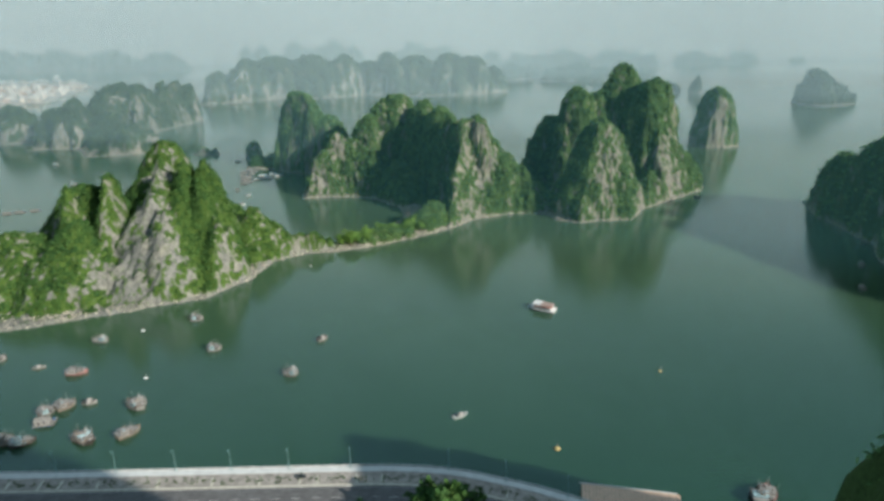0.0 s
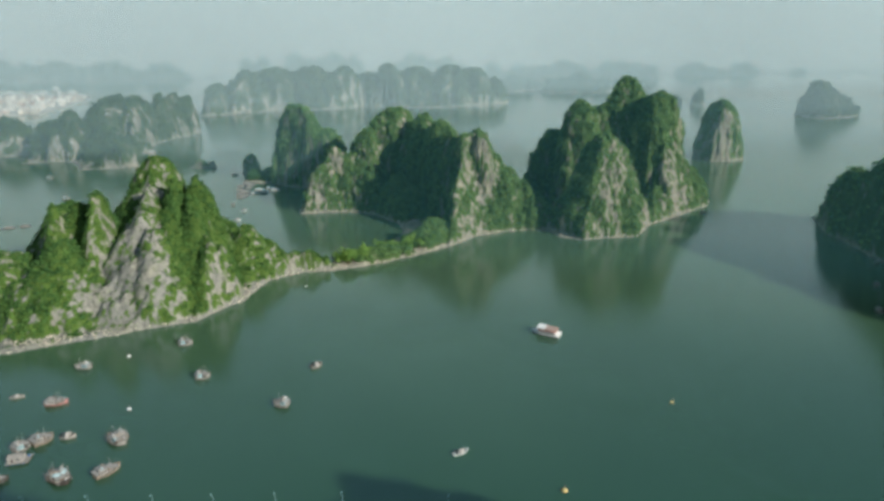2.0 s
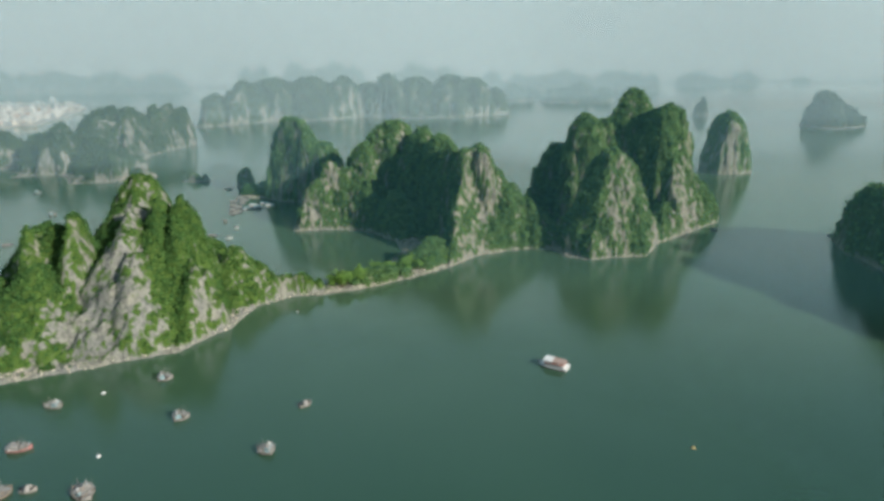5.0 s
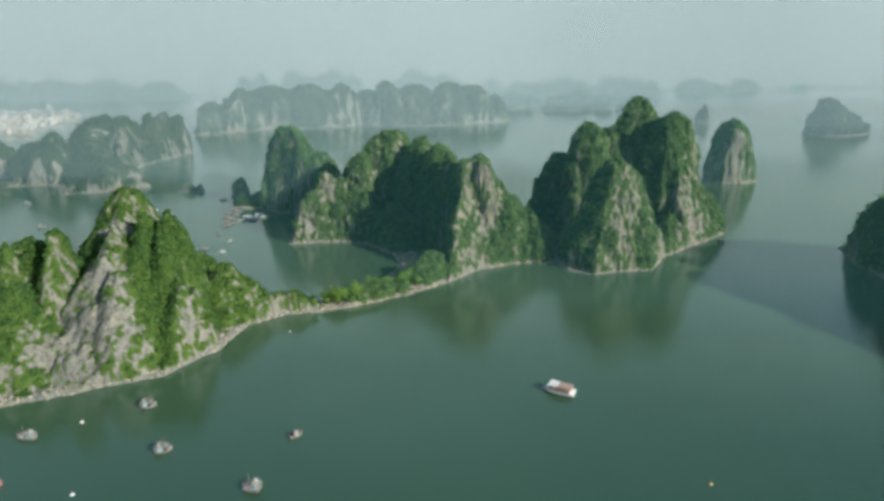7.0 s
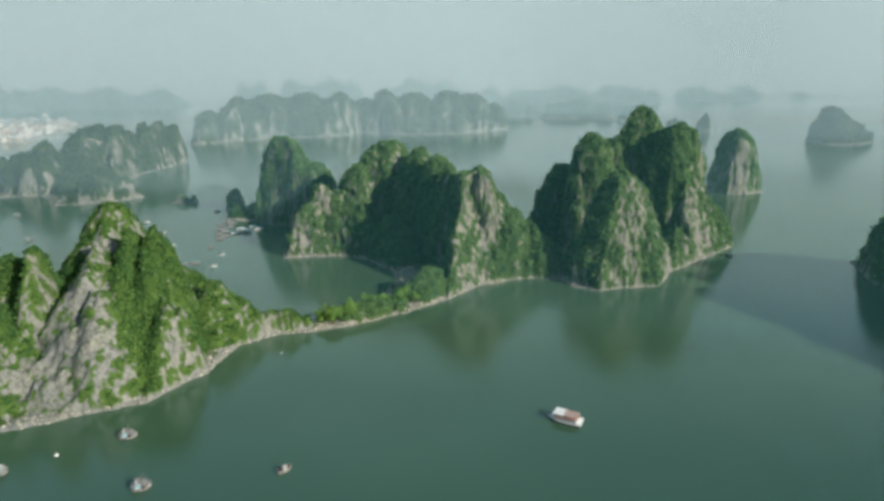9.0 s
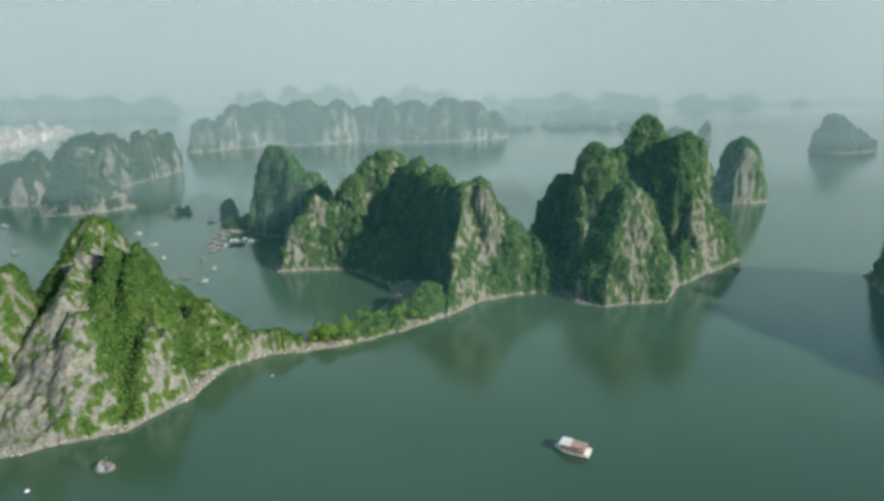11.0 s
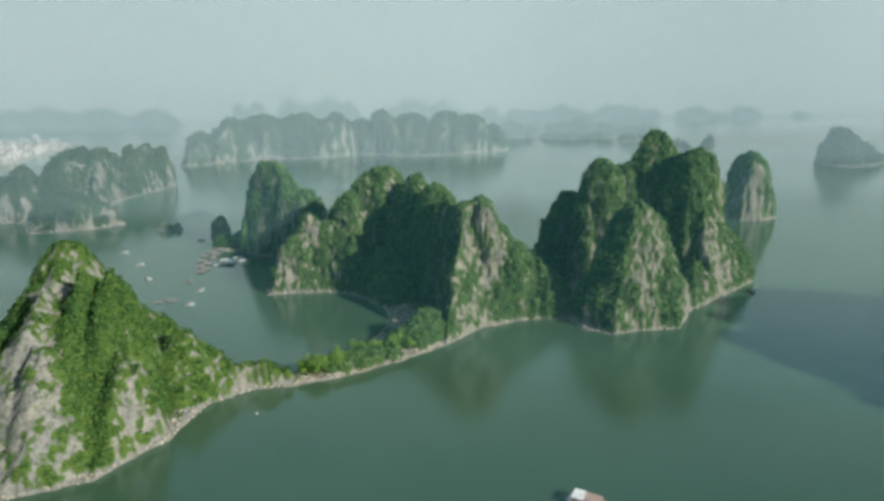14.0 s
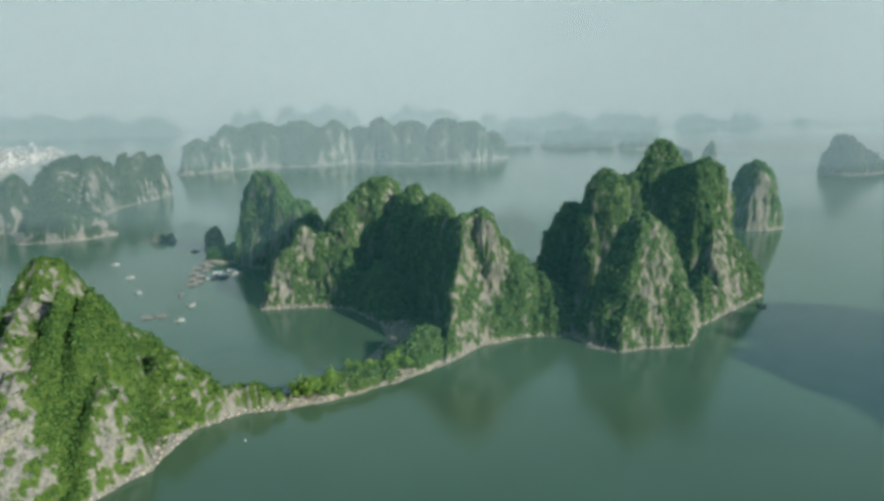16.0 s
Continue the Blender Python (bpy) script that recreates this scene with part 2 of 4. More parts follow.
def island(label, outline, towers, step, rock_mat, leaf_mat, tufts, tuft_size, seed, leaves=18,
           rough=1.0, bench=2.6, lush=0.0, foot=0.0, cliffs=2.8, tone=(), category="island", name="karst_island", boulders=0, fold=1.0, relief=1.0):
    """A limestone island: a low shore bench inside the outline, and steep towers on it.
    towers: x, y, height, half width, half depth, turn in degrees, fullness. tone: x, y, radius, more (+) or less (-) green."""
    xs = [p[0] for p in outline]
    ys = [p[1] for p in outline]
    gx = np.arange(min(xs) - 8, max(xs) + 8, step)
    gy = np.arange(min(ys) - 8, max(ys) + 8, step)
    x, y = np.meshgrid(gx, gy)
    s = rough
    wx = x + s * (6.0 * fbm(x / (34 * s), y / (34 * s), seed=seed, octaves=2) + 0.5 * fbm(x / (9 * s), y / (9 * s), seed=seed + 9, octaves=2))
    wy = y + s * (6.0 * fbm(x / (34 * s), y / (34 * s), seed=seed + 20, octaves=2) + 0.5 * fbm(x / (9 * s), y / (9 * s), seed=seed + 29, octaves=2))
    d = shore_distance(x, y, outline) + s * 1.6 * fbm(x / (11 * s), y / (11 * s), seed=seed + 40, octaves=3)
    h = np.where(d > 0, bench * (1 - np.exp(-np.maximum(d, 0) / (3.5 * s))), d * 0.7)
    h = h + np.where(d > 3, 1.2 * s * fbm(x / 7, y / 7, seed=seed + 5, octaves=2), 0)
    cliff = 2.5 + cliffs * np.maximum(d, 0) * (1 + 0.3 * fbm(x / (20 * s), y / (20 * s), seed=seed + 45, octaves=2))
    for tx, ty, th, rx, ry, turn, full in towers:
        c, sn = math.cos(radians(turn)), math.sin(radians(turn))
        px, py = (wx - tx) * c + (wy - ty) * sn, -(wx - tx) * sn + (wy - ty) * c
        r = np.hypot(px / rx, py / ry)
        r = r * (1 + 0.07 * fbm(x / (15 * s), y / (15 * s), seed=seed + 60, octaves=2))
        t = th * (1 - np.minimum(r, 1.2) ** full)
        h = np.maximum(h, np.where(d > 0, np.minimum(t, cliff), -9))
    spur = 1 - 2.2 * np.abs(fbm(x / (24 * s), y / (24 * s), seed=seed + 70, octaves=3))
    h = h + np.clip(h / 45, 0, 1) * 4.2 * s * relief * spur
    crag = fbm(x / (5.5 * s), y / (5.5 * s), seed=seed + 80, octaves=3)
    gyy, gxx = np.gradient(h, step)
    h = h + np.clip(h / 25, 0, 1) * 3.0 * s * crag / (1 + 0.5 * np.hypot(gxx, gyy))
    gyy, gxx = np.gradient(h, step)
    nz = 1 / np.sqrt(1 + gxx ** 2 + gyy ** 2)
    lumps = 0.6 * fbm(x / (17 * s), y / (34 * s), h / (40 * s), seed=seed + 100) + 0.85 * fbm(x / (5.5 * s), y / (14 * s), h / (20 * s), seed=seed + 110, octaves=3)
    specks = fbm(x / (3.4 * s), y / (3.4 * s), h / (4.6 * s), seed=seed + 150, octaves=2)
    green = 0.40 + (nz - 0.40) * 0.6 + 0.34 * lumps + 0.62 * specks + lush - foot * np.exp(-np.maximum(h, 0) / 18)
    for bx, by, br, more in tone:
        green = green + more * np.exp(-((x - bx) ** 2 + (y - by) ** 2) / br ** 2)
    green = green * smooth(1.2, 4.2, h - 1.0 + 1.4 * lumps)
    ridge = 1 - 2 * np.abs(fbm(x / (9 * s), y / (9 * s), h / (9 * s), seed + 120, 3))
    ledge = fbm(x / (9 * s), y / (9 * s), h / (6.5 * s), seed + 130, 4)
    knobs = fbm(x / (17 * s), y / (17 * s), h / (15 * s), seed + 140, 2)
    k = np.clip(h / 14, 0, 1) * s * (1.3 * ridge + 2.6 * ledge + 3.4 * knobs) * fold * np.clip(1.15 - nz, 0, 1)
    flat = np.maximum(np.hypot(gxx, gyy), 0.3)
    vx = x - k * gxx / flat
    vy = y - k * gyy / flat
    verts = np.stack([vx, vy, h], 2).reshape(-1, 3)
    ny, nx = x.shape
    idx = np.arange(ny * nx).reshape(ny, nx)
    quads = np.stack([idx[:-1, :-1], idx[:-1, 1:], idx[1:, 1:], idx[1:, :-1]], 2).reshape(-1, 4)
    top = np.max(verts[quads, 2], 1)
    quads = quads[top > -4]
    used = np.unique(quads)
    remap = np.zeros(len(verts), int)
    remap[used] = np.arange(len(used))
    g = np.clip(green.reshape(-1), 0, 1)
    corner = verts[quads]
    thing = new(name)
    me = mesh_from_arrays("rock", verts[used], remap[quads], rock_mat, True)
    at = me.attributes.new("green", "FLOAT", "POINT")
    at.data.foreach_set("value", g[used].astype(np.float32))
    rock = new("rock", me)
    rock.parent = thing
    area = np.linalg.norm(np.cross(corner[:, 2] - corner[:, 0], corner[:, 3] - corner[:, 1]), axis=1) / 2
    gq = g[quads].mean(1)
    weight = area * (smooth(0.16, 0.8, gq) + 0.13) * (corner[:, :, 2].mean(1) > 1.6)
    rng = np.random.default_rng(seed)
    pick = rng.choice(len(quads), tufts, p=weight / weight.sum())
    u, v = rng.uniform(0, 1, (2, tufts, 1))
    q = corner[pick]
    pts = (q[:, 0] * (1 - u) + q[:, 1] * u) * (1 - v) + (q[:, 3] * (1 - u) + q[:, 2] * u) * v
    size = tuft_size * (0.4 + 1.1 * rng.uniform(0, 1, tufts) ** 1.8) * (0.55 + 0.65 * gq[pick])
    leaf_cover("scrub", pts, size, leaf_mat, thing, leaves, seed + 3)
    if boulders:
        zc = corner[:, :, 2].mean(1)
        wb = area * ((zc > -0.3) & (zc < 3.2))
        pick = rng.choice(len(quads), boulders, p=wb / wb.sum())
        cube = np.array([(a, b, c) for a in (-1, 1) for b in (-1, 1) for c in (-1, 1)], float)
        side = np.array([(0, 1, 3, 2), (4, 6, 7, 5), (0, 4, 5, 1), (2, 3, 7, 6), (0, 2, 6, 4), (1, 5, 7, 3)])
        sz = rng.uniform(0.3, 1.1, (boulders, 1, 1)) * s ** 0.5
        bv = (cube[None] * rng.uniform(0.5, 1.0, (boulders, 8, 3))) * sz * rng.uniform(0.6, 1.3, (boulders, 1, 3)) + corner[pick].mean(1)[:, None]
        bq = (side[None] + 8 * np.arange(boulders)[:, None, None]).reshape(-1, 4)
        me = mesh_from_arrays("shore_rock", bv.reshape(-1, 3), bq, MAT_SHORE, False)
        stones = new("shore_rock", me)
        stones.parent = thing
        tagged(stones, kind="stuff")
    return tagged(thing, label, category)


# ---------------------------------------------------------------- sea
bm = bmesh.new()
bmesh.ops.create_grid(bm, x_segments=40, y_segments=40, size=9000)
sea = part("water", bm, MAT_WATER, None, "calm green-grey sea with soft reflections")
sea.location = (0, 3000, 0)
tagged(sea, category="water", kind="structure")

# ---------------------------------------------------------------- islands
island("steep limestone hill with bright green scrub and bare grey ribs",
       [(-420, 396), (-350, 406), (-300, 423), (-272, 436), (-243, 449), (-213, 465), (-190, 474), (-175, 501), (-164, 516), (-160, 545),
        (-156, 562), (-131, 582), (-104, 588), (-104, 600), (-118, 612), (-150, 612), (-175, 640), (-215, 655), (-270, 665), (-330, 650), (-400, 610), (-440, 540)],
       [(-256, 585, 92, 92, 108, 0, 1.1), (-240, 540, 82, 66, 86, 0, 1.05), (-259, 598, 105, 42, 42, 0, 1.9), (-246, 550, 90, 32, 88, 14, 1.3), (-228, 515, 66, 38, 58, 8, 1.3), (-221, 545, 90, 36, 60, 0, 1.2), (-228, 562, 97, 28, 46, 0, 1.3), (-158, 584, 34, 28, 24, 0, 1.4), (-126, 590, 19, 28, 13, 20, 1.5), (-106, 594, 11, 7, 6, 0, 2.5), (-208, 562, 96, 36, 50, 10, 1.25), (-206, 542, 82, 30, 56, 0, 1.2), (-180, 520, 48, 17, 44, 20, 1.4), (-193, 523, 56, 26, 46, 10, 1.2), (-300, 540, 80, 40, 50, 0, 1.3), (-172, 580, 46, 32, 34, 0, 1.5),
        (-278, 528, 94, 20, 48, 0, 1.25), (-311, 518, 82, 16, 32, 0, 1.5), (-300, 500, 58, 50, 62, 0, 1.3), (-345, 500, 48, 44, 60, 0, 1.5), (-330, 575, 70, 50, 60, 0, 1.5),
        (-395, 500, 42, 40, 60, 0, 1.5), (-138, 592, 17, 28, 15, 20, 1.8)],
       1.15, MAT_KARST, MAT_LEAF, 36000, 1.5, 11, 7, lush=-0.01, rough=0.8, boulders=1200, fold=0.5, relief=0.45,
       tone=[(-250, 492, 26, -0.44), (-228, 484, 18, -0.42), (-240, 518, 18, -0.44), (-247, 545, 15, -0.42), (-252, 570, 14, -0.3), (-258, 520, 10, -0.3), (-264, 472, 20, -0.4), (-236, 466, 16, -0.4), (-218, 545, 19, 0.65), (-209, 520, 13, 0.6), (-203, 502, 10, 0.55), (-210, 566, 18, 0.5),
             (-186, 526, 12, -0.5), (-181, 508, 8, -0.3), (-150, 576, 12, -0.25), (-164, 550, 24, 0.3), (-290, 530, 24, 0.45), (-300, 480, 40, 0.3), (-312, 515, 12, -0.25)])
island("wooded limestone ridge with a low green spit and pale shore",
       [(-112, 586), (-104, 587), (-69, 602), (-31, 626), (10, 660), (41, 698), (95, 718), (118, 712), (122, 740), (60, 790), (-10, 900), (-40, 940), (-90, 935), (-150, 850),
        (-180, 812), (-176, 798), (-112, 806), (-80, 790), (-50, 748), (-42, 712), (-62, 655), (-90, 625), (-112, 604)],
       [(38, 737, 108, 36, 46, 0, 3.6), (26, 704, 76, 25, 46, 8, 1.7), (20, 676, 40, 20, 34, 8, 1.5), (14, 764, 104, 30, 40, 20, 2.4), (4, 800, 110, 36, 44, 25, 2.4), (66, 745, 80, 48, 46, 0, 1.25), (95, 748, 46, 40, 42, 0, 1.25),
        (-22, 842, 113, 40, 48, 35, 2.2), (-62, 880, 118, 58, 46, 0, 3.0), (-128, 818, 76, 62, 42, -25, 2.6), (-96, 858, 98, 42, 40, 0, 2.4), (-50, 800, 46, 40, 50, 20, 1.4),
        (-12, 668, 26, 45, 18, 40, 1.33), (-60, 622, 14, 38, 15, 35, 1.33),
        (-64, 606, 9, 7, 4, 35, 2.5), (-55, 611, 8, 5, 4, 35, 2.5), (-36, 624, 8, 8, 4, 40, 2.5)],
       1.1, MAT_KARST_MID, MAT_LEAF_MID, 26000, 1.8, 23, 8, lush=0.06, rough=0.85, cliffs=3.2, boulders=700,
       # green at (-25, 790) and (-30, 742) darkens pale rock, imitating shade
       tone=[(30, 682, 12, -0.45), (23, 664, 8, -0.7), (48, 724, 13, -0.3), (66, 704, 14, 0.5), (-64, 606, 6, -0.5), (-36, 624, 6, -0.5), (-20, 660, 36, 0.6), (90, 725, 25, 0.4), (-150, 800, 18, -0.25), (-60, 620, 30, 0.5), (-62, 800, 40, 0.5), (-25, 790, 26, 0.5), (-20, 700, 24, 0.5), (-30, 742, 26, 0.6)])
island("tall twin-peaked limestone island with forested crown and pale cliffs",
       [(117, 716), (129, 686), (151, 676), (175, 682), (210, 688), (241, 736), (279, 766), (340, 822), (352, 850), (330, 900), (270, 935), (200, 930), (130, 905), (98, 850), (94, 790), (106, 740)],
       [(232, 850, 156, 50, 47, 0, 2.5), (265, 815, 141, 43, 43, 20, 3.4), (277, 792, 110, 27, 44, 25, 2.2), (286, 776, 66, 25, 36, 25, 1.8), (172, 828, 130, 38, 40, 0, 2.6), (202, 848, 122, 44, 42, 0, 2.6), (250, 838, 130, 40, 42, 0, 2.4), (194, 864, 106, 54, 46, 0, 2.4), (268, 845, 118, 45, 48, 0, 2.2), (252, 772, 38, 30, 36, 0, 1.6),
        (181, 722, 107, 60, 54, 0, 1.7), (205, 735, 62, 44, 40, 0, 1.4), (206, 780, 44, 36, 46, 0, 1.6), (290, 805, 74, 40, 50, 0, 1.5), (312, 818, 50, 42, 46, 30, 1.5),
        (146, 872, 88, 31, 36, 0, 4.0), (124, 872, 70, 30, 40, 0, 1.7), (102, 862, 52, 28, 46, 0, 1.4), (110, 806, 24, 28, 60, 0, 1.4)],
       1.1, MAT_KARST_MID, MAT_LEAF_MID, 26000, 1.8, 37, 8, lush=0.08, rough=0.85, cliffs=3.6, boulders=600,
       # green at (254, 800) and (262, 790) stands in for shade on the dome
       tone=[(190, 712, 18, -0.2), (205, 694, 11, 0.6), (158, 704, 14, 0.35), (280, 778, 16, -0.3), (250, 762, 16, -0.15), (262, 825, 22, 0.4), (254, 800, 16, 0.5), (262, 790, 12, 0.35), (318, 818, 20, 0.4), (235, 850, 30, 0.25), (140, 840, 30, 0.3)])
island("dark forested limestone headland in its own shade",
       [(438, 758), (420, 695), (420, 640), (418, 590), (395, 545), (385, 495), (400, 430), (440, 360), (480, 290), (560, 255), (660, 330), (660, 640), (560, 760), (480, 790)],
       [(445, 625, 98, 46, 70, 0, 2.0), (446, 580, 107, 42, 60, 10, 2.4), (448, 695, 70, 34, 60, 0, 1.8), (500, 600, 112, 80, 130, 0, 2.2), (436, 530, 107, 46, 70, 24, 2.4), (458, 484, 108, 46, 70, 24, 2.4), (480, 436, 109, 50, 80, 24, 2.4), (502, 391, 109, 50, 70, 24, 2.4), (525, 346, 108, 50, 80, 24, 2.4)],
       2.4, MAT_KARST_MID, MAT_LEAF_MID, 7000, 3.0, 41, 8, lush=0.45, cliffs=5)
island("rounded limestone tower with sheer forested sides",
       [(-263, 985), (-222, 960), (-160, 930), (-135, 935), (-130, 980), (-160, 1040), (-220, 1050), (-258, 1030)],
       [(-210, 985, 114, 42, 62, 25, 2.4), (-168, 965, 80, 42, 46, 0, 2.2)],
       1.8, MAT_KARST_MID, MAT_LEAF_MID, 9000, 2.2, 53, 8, lush=0.12, cliffs=6)
island("steep-sided rock stack with a green cap",
       [(448, 1165), (470, 1136), (500, 1132), (535, 1150), (542, 1185), (510, 1215), (465, 1205)],
       [(493, 1170, 98, 46, 46, 0, 2.9)], 1.6, MAT_KARST_MID, MAT_LEAF_MID, 4200, 1.9, 61, 8, lush=0.02, cliffs=6, tone=[(488, 1140, 14, -0.5), (492, 1175, 30, 0.2)], name="rock_stack", category="rock stack")

# farther islands
island("long limestone island with scrubby slopes and pale cliff feet",
       [(-760, 1178), (-716, 1189), (-690, 1200), (-650, 1160), (-620, 1112), (-546, 1128), (-498, 1172), (-520, 1200), (-560, 1215), (-600, 1290), (-615, 1420), (-583, 1600),
        (-620, 1660), (-720, 1640), (-800, 1500), (-820, 1300)],
       [(-606, 1400, 113, 62, 110, 0, 3.0), (-700, 1245, 84, 48, 62, 0, 1.9), (-596, 1490, 109, 56, 100, 0, 3.0), (-584, 1580, 92, 48, 76, 0, 2.6), (-742, 1262, 62, 40, 60, 0, 1.6), (-545, 1155, 44, 55, 36, 10, 1.9),
        (-664, 1370, 98, 60, 110, 0, 2.6), (-640, 1250, 58, 50, 70, 0, 1.6), (-560, 1240, 40, 46, 60, 0, 1.6)],
       3.6, MAT_KARST_FAR, MAT_LEAF_FAR, 9000, 4.4, 71, 9, rough=1.3, lush=0.12, foot=0.34, boulders=500, cliffs=4)
island("rugged limestone island at the edge of the channel",
       [(-900, 1290), (-850, 1250), (-790, 1275), (-780, 1330), (-830, 1380), (-900, 1370)],
       [(-850, 1310, 62, 54, 49, 0, 2.50)], 4.5, MAT_KARST_FAR, MAT_LEAF_FAR, 900, 5.0, 73, 10, rough=1.2, lush=0.05, foot=0.5)
island("wall of hazy limestone peaks with white cliff feet",
       [(-720, 1965), (-630, 2000), (-534, 2120), (-370, 2128), (-259, 2230), (-61, 2150), (92, 2195), (215, 2280), (240, 2330), (120, 2440), (-200, 2450), (-500, 2380), (-700, 2150)],
       [(-690, 2040, 78, 55, 71, 0, 2.50), (-615, 2110, 117, 80, 97, 0, 2.50), (-540, 2230, 114, 111, 122, 0, 2.50), (-440, 2260, 115, 122, 122, 0, 2.50), (-330, 2270, 117, 102, 122, 0, 2.50), (-165, 2255, 124, 66, 95, 0, 2.50),
        (-85, 2280, 117, 86, 97, 0, 2.50), (-240, 2290, 97, 94, 94, 0, 2.50), (35, 2285, 120, 97, 97, 0, 2.50), (115, 2300, 113, 69, 84, 0, 2.50), (196, 2320, 74, 36, 44, 0, 2.50)],
       6.0, MAT_KARST_FAR, MAT_LEAF_FAR, 12000, 7.0, 79, 8, rough=1.9, lush=0.16, foot=0.12, bench=4, cliffs=5)
island("lone hazy islet with a sloping back",
       [(985, 1815), (1010, 1740), (1090, 1760), (1155, 1825), (1150, 1870), (1060, 1900), (1000, 1880)],
       [(1040, 1825, 84, 60, 62, 0, 2.50), (1095, 1832, 54, 74, 44, 0, 1.30)], 5.0, MAT_KARST_FAR, MAT_LEAF_FAR, 1500, 5.5, 83, 10, rough=1.6, lush=0.34, cliffs=4, name="islet", category="islet")
island("tiny low rock islet in the channel",
       [(-436, 1122), (-412, 1112), (-388, 1120), (-392, 1134), (-430, 1136)],
       [(-416, 1124, 13, 15, 10, 0, 2.50), (-398, 1125, 10, 10, 8, 0, 2.50)], 1.6, MAT_KARST_MID, MAT_LEAF_MID, 90, 2.2, 89, 10, rough=0.6, bench=2, lush=-0.3, name="islet", category="islet")
island("sheer dark rock pillar beside the floating village",
       [(-330, 1070), (-318, 1060), (-304, 1064), (-264, 1024), (-252, 1042), (-298, 1084), (-324, 1086)],
       [(-315, 1073, 29, 13, 12, 0, 3.2), (-275, 1045, 14, 18, 16, 0, 2.0)], 1.6, MAT_KARST_MID, MAT_LEAF_MID, 420, 1.8, 91, 9, rough=0.7, bench=2, lush=-0.02, cliffs=6, name="islet", category="islet")

island("low bright green knoll at the foot of a rock tower",
       [(-306, 1000), (-292, 990), (-270, 986), (-258, 996), (-262, 1016), (-284, 1026), (-302, 1016)],
       [(-284, 1010, 17, 20, 14, 0, 1.6), (-270, 1002, 10, 16, 12, 0, 1.6)], 1.3, MAT_KARST_MID, MAT_LEAF, 420, 2.2, 97, 12, rough=0.6, bench=2.5, lush=0.5, boulders=160, name="islet", category="islet")

FAR_ISLES = [  # x, y, height, half width, half depth, fullness
    (840, 2170, 58, 24, 24, 3.0), (770, 2230, 34, 36, 30, 2.2), (735, 2600, 44, 60, 40, 2.2), (840, 2900, 40, 70, 44, 2.4), (560, 2800, 40, 150, 60, 2.6), (300, 2900, 60, 110, 60, 2.6),
    (640, 3250, 50, 150, 60, 2.4), (430, 3700, 84, 180, 80, 2.4), (300, 3900, 84, 90, 80, 2.4), (700, 4000, 88, 240, 90, 2.4), (1090, 3700, 70, 140, 70, 2.2), (1620, 4100, 66, 170, 80, 2.6),
    (1900, 4200, 56, 90, 60, 2.2), (2250, 4200, 30, 60, 40, 2.2), (-2250, 4100, 110, 330, 120, 2.4), (-2600, 4050, 112, 230, 120, 2.4), (-1950, 4100, 98, 160, 100, 2.4), (-1660, 4060, 102, 160, 90, 2.6),
    (-2900, 3900, 110, 260, 120, 2.4), (-1180, 4400, 125, 150, 90, 2.4), (-900, 4450, 150, 200, 90, 2.4), (-650, 4400, 150, 190, 90, 2.4), (-200, 4500, 140, 220, 90, 2.4), (60, 4500, 110, 160, 90, 2.2), (1150, 4450, 70, 200, 90, 2.2)]
for k, (ix, iy, ih, iw, idp, ifull) in enumerate(FAR_ISLES):
    rr = random.Random(200 + k)
    ring = [(ix + iw * 1.12 * math.cos(a) * rr.uniform(0.85, 1.08), iy + idp * 1.12 * math.sin(a) * rr.uniform(0.85, 1.08)) for a in (j * math.tau / 16 for j in range(16))]
    peaks = [(ix, iy, ih * 0.72, iw * 0.8, idp, 0, 1.6), (ix + iw * rr.uniform(-0.3, 0.3), iy, ih, iw * 0.4, idp, 0, ifull * 0.8)]
    for _ in range(8):
        peaks.append((ix + rr.uniform(-0.85, 0.85) * iw, iy + rr.uniform(-0.3, 0.3) * idp, ih * rr.uniform(0.4, 0.98), iw * rr.uniform(0.14, 0.36), idp * 0.8, 0, rr.uniform(1.3, 2.6)))
    tagged(island("distant limestone island fading into sea haze", ring, peaks, 9.0 if iw > 60 else 5.0, MAT_KARST_FAR, MAT_LEAF_FAR, int(260 + iw * 3), 9.0 if iw > 60 else 5.0,
                  300 + 7 * k, 8, rough=2.2 if iw > 60 else 1.2, bench=3, lush=0.2, foot=0.4), group="distant islands")

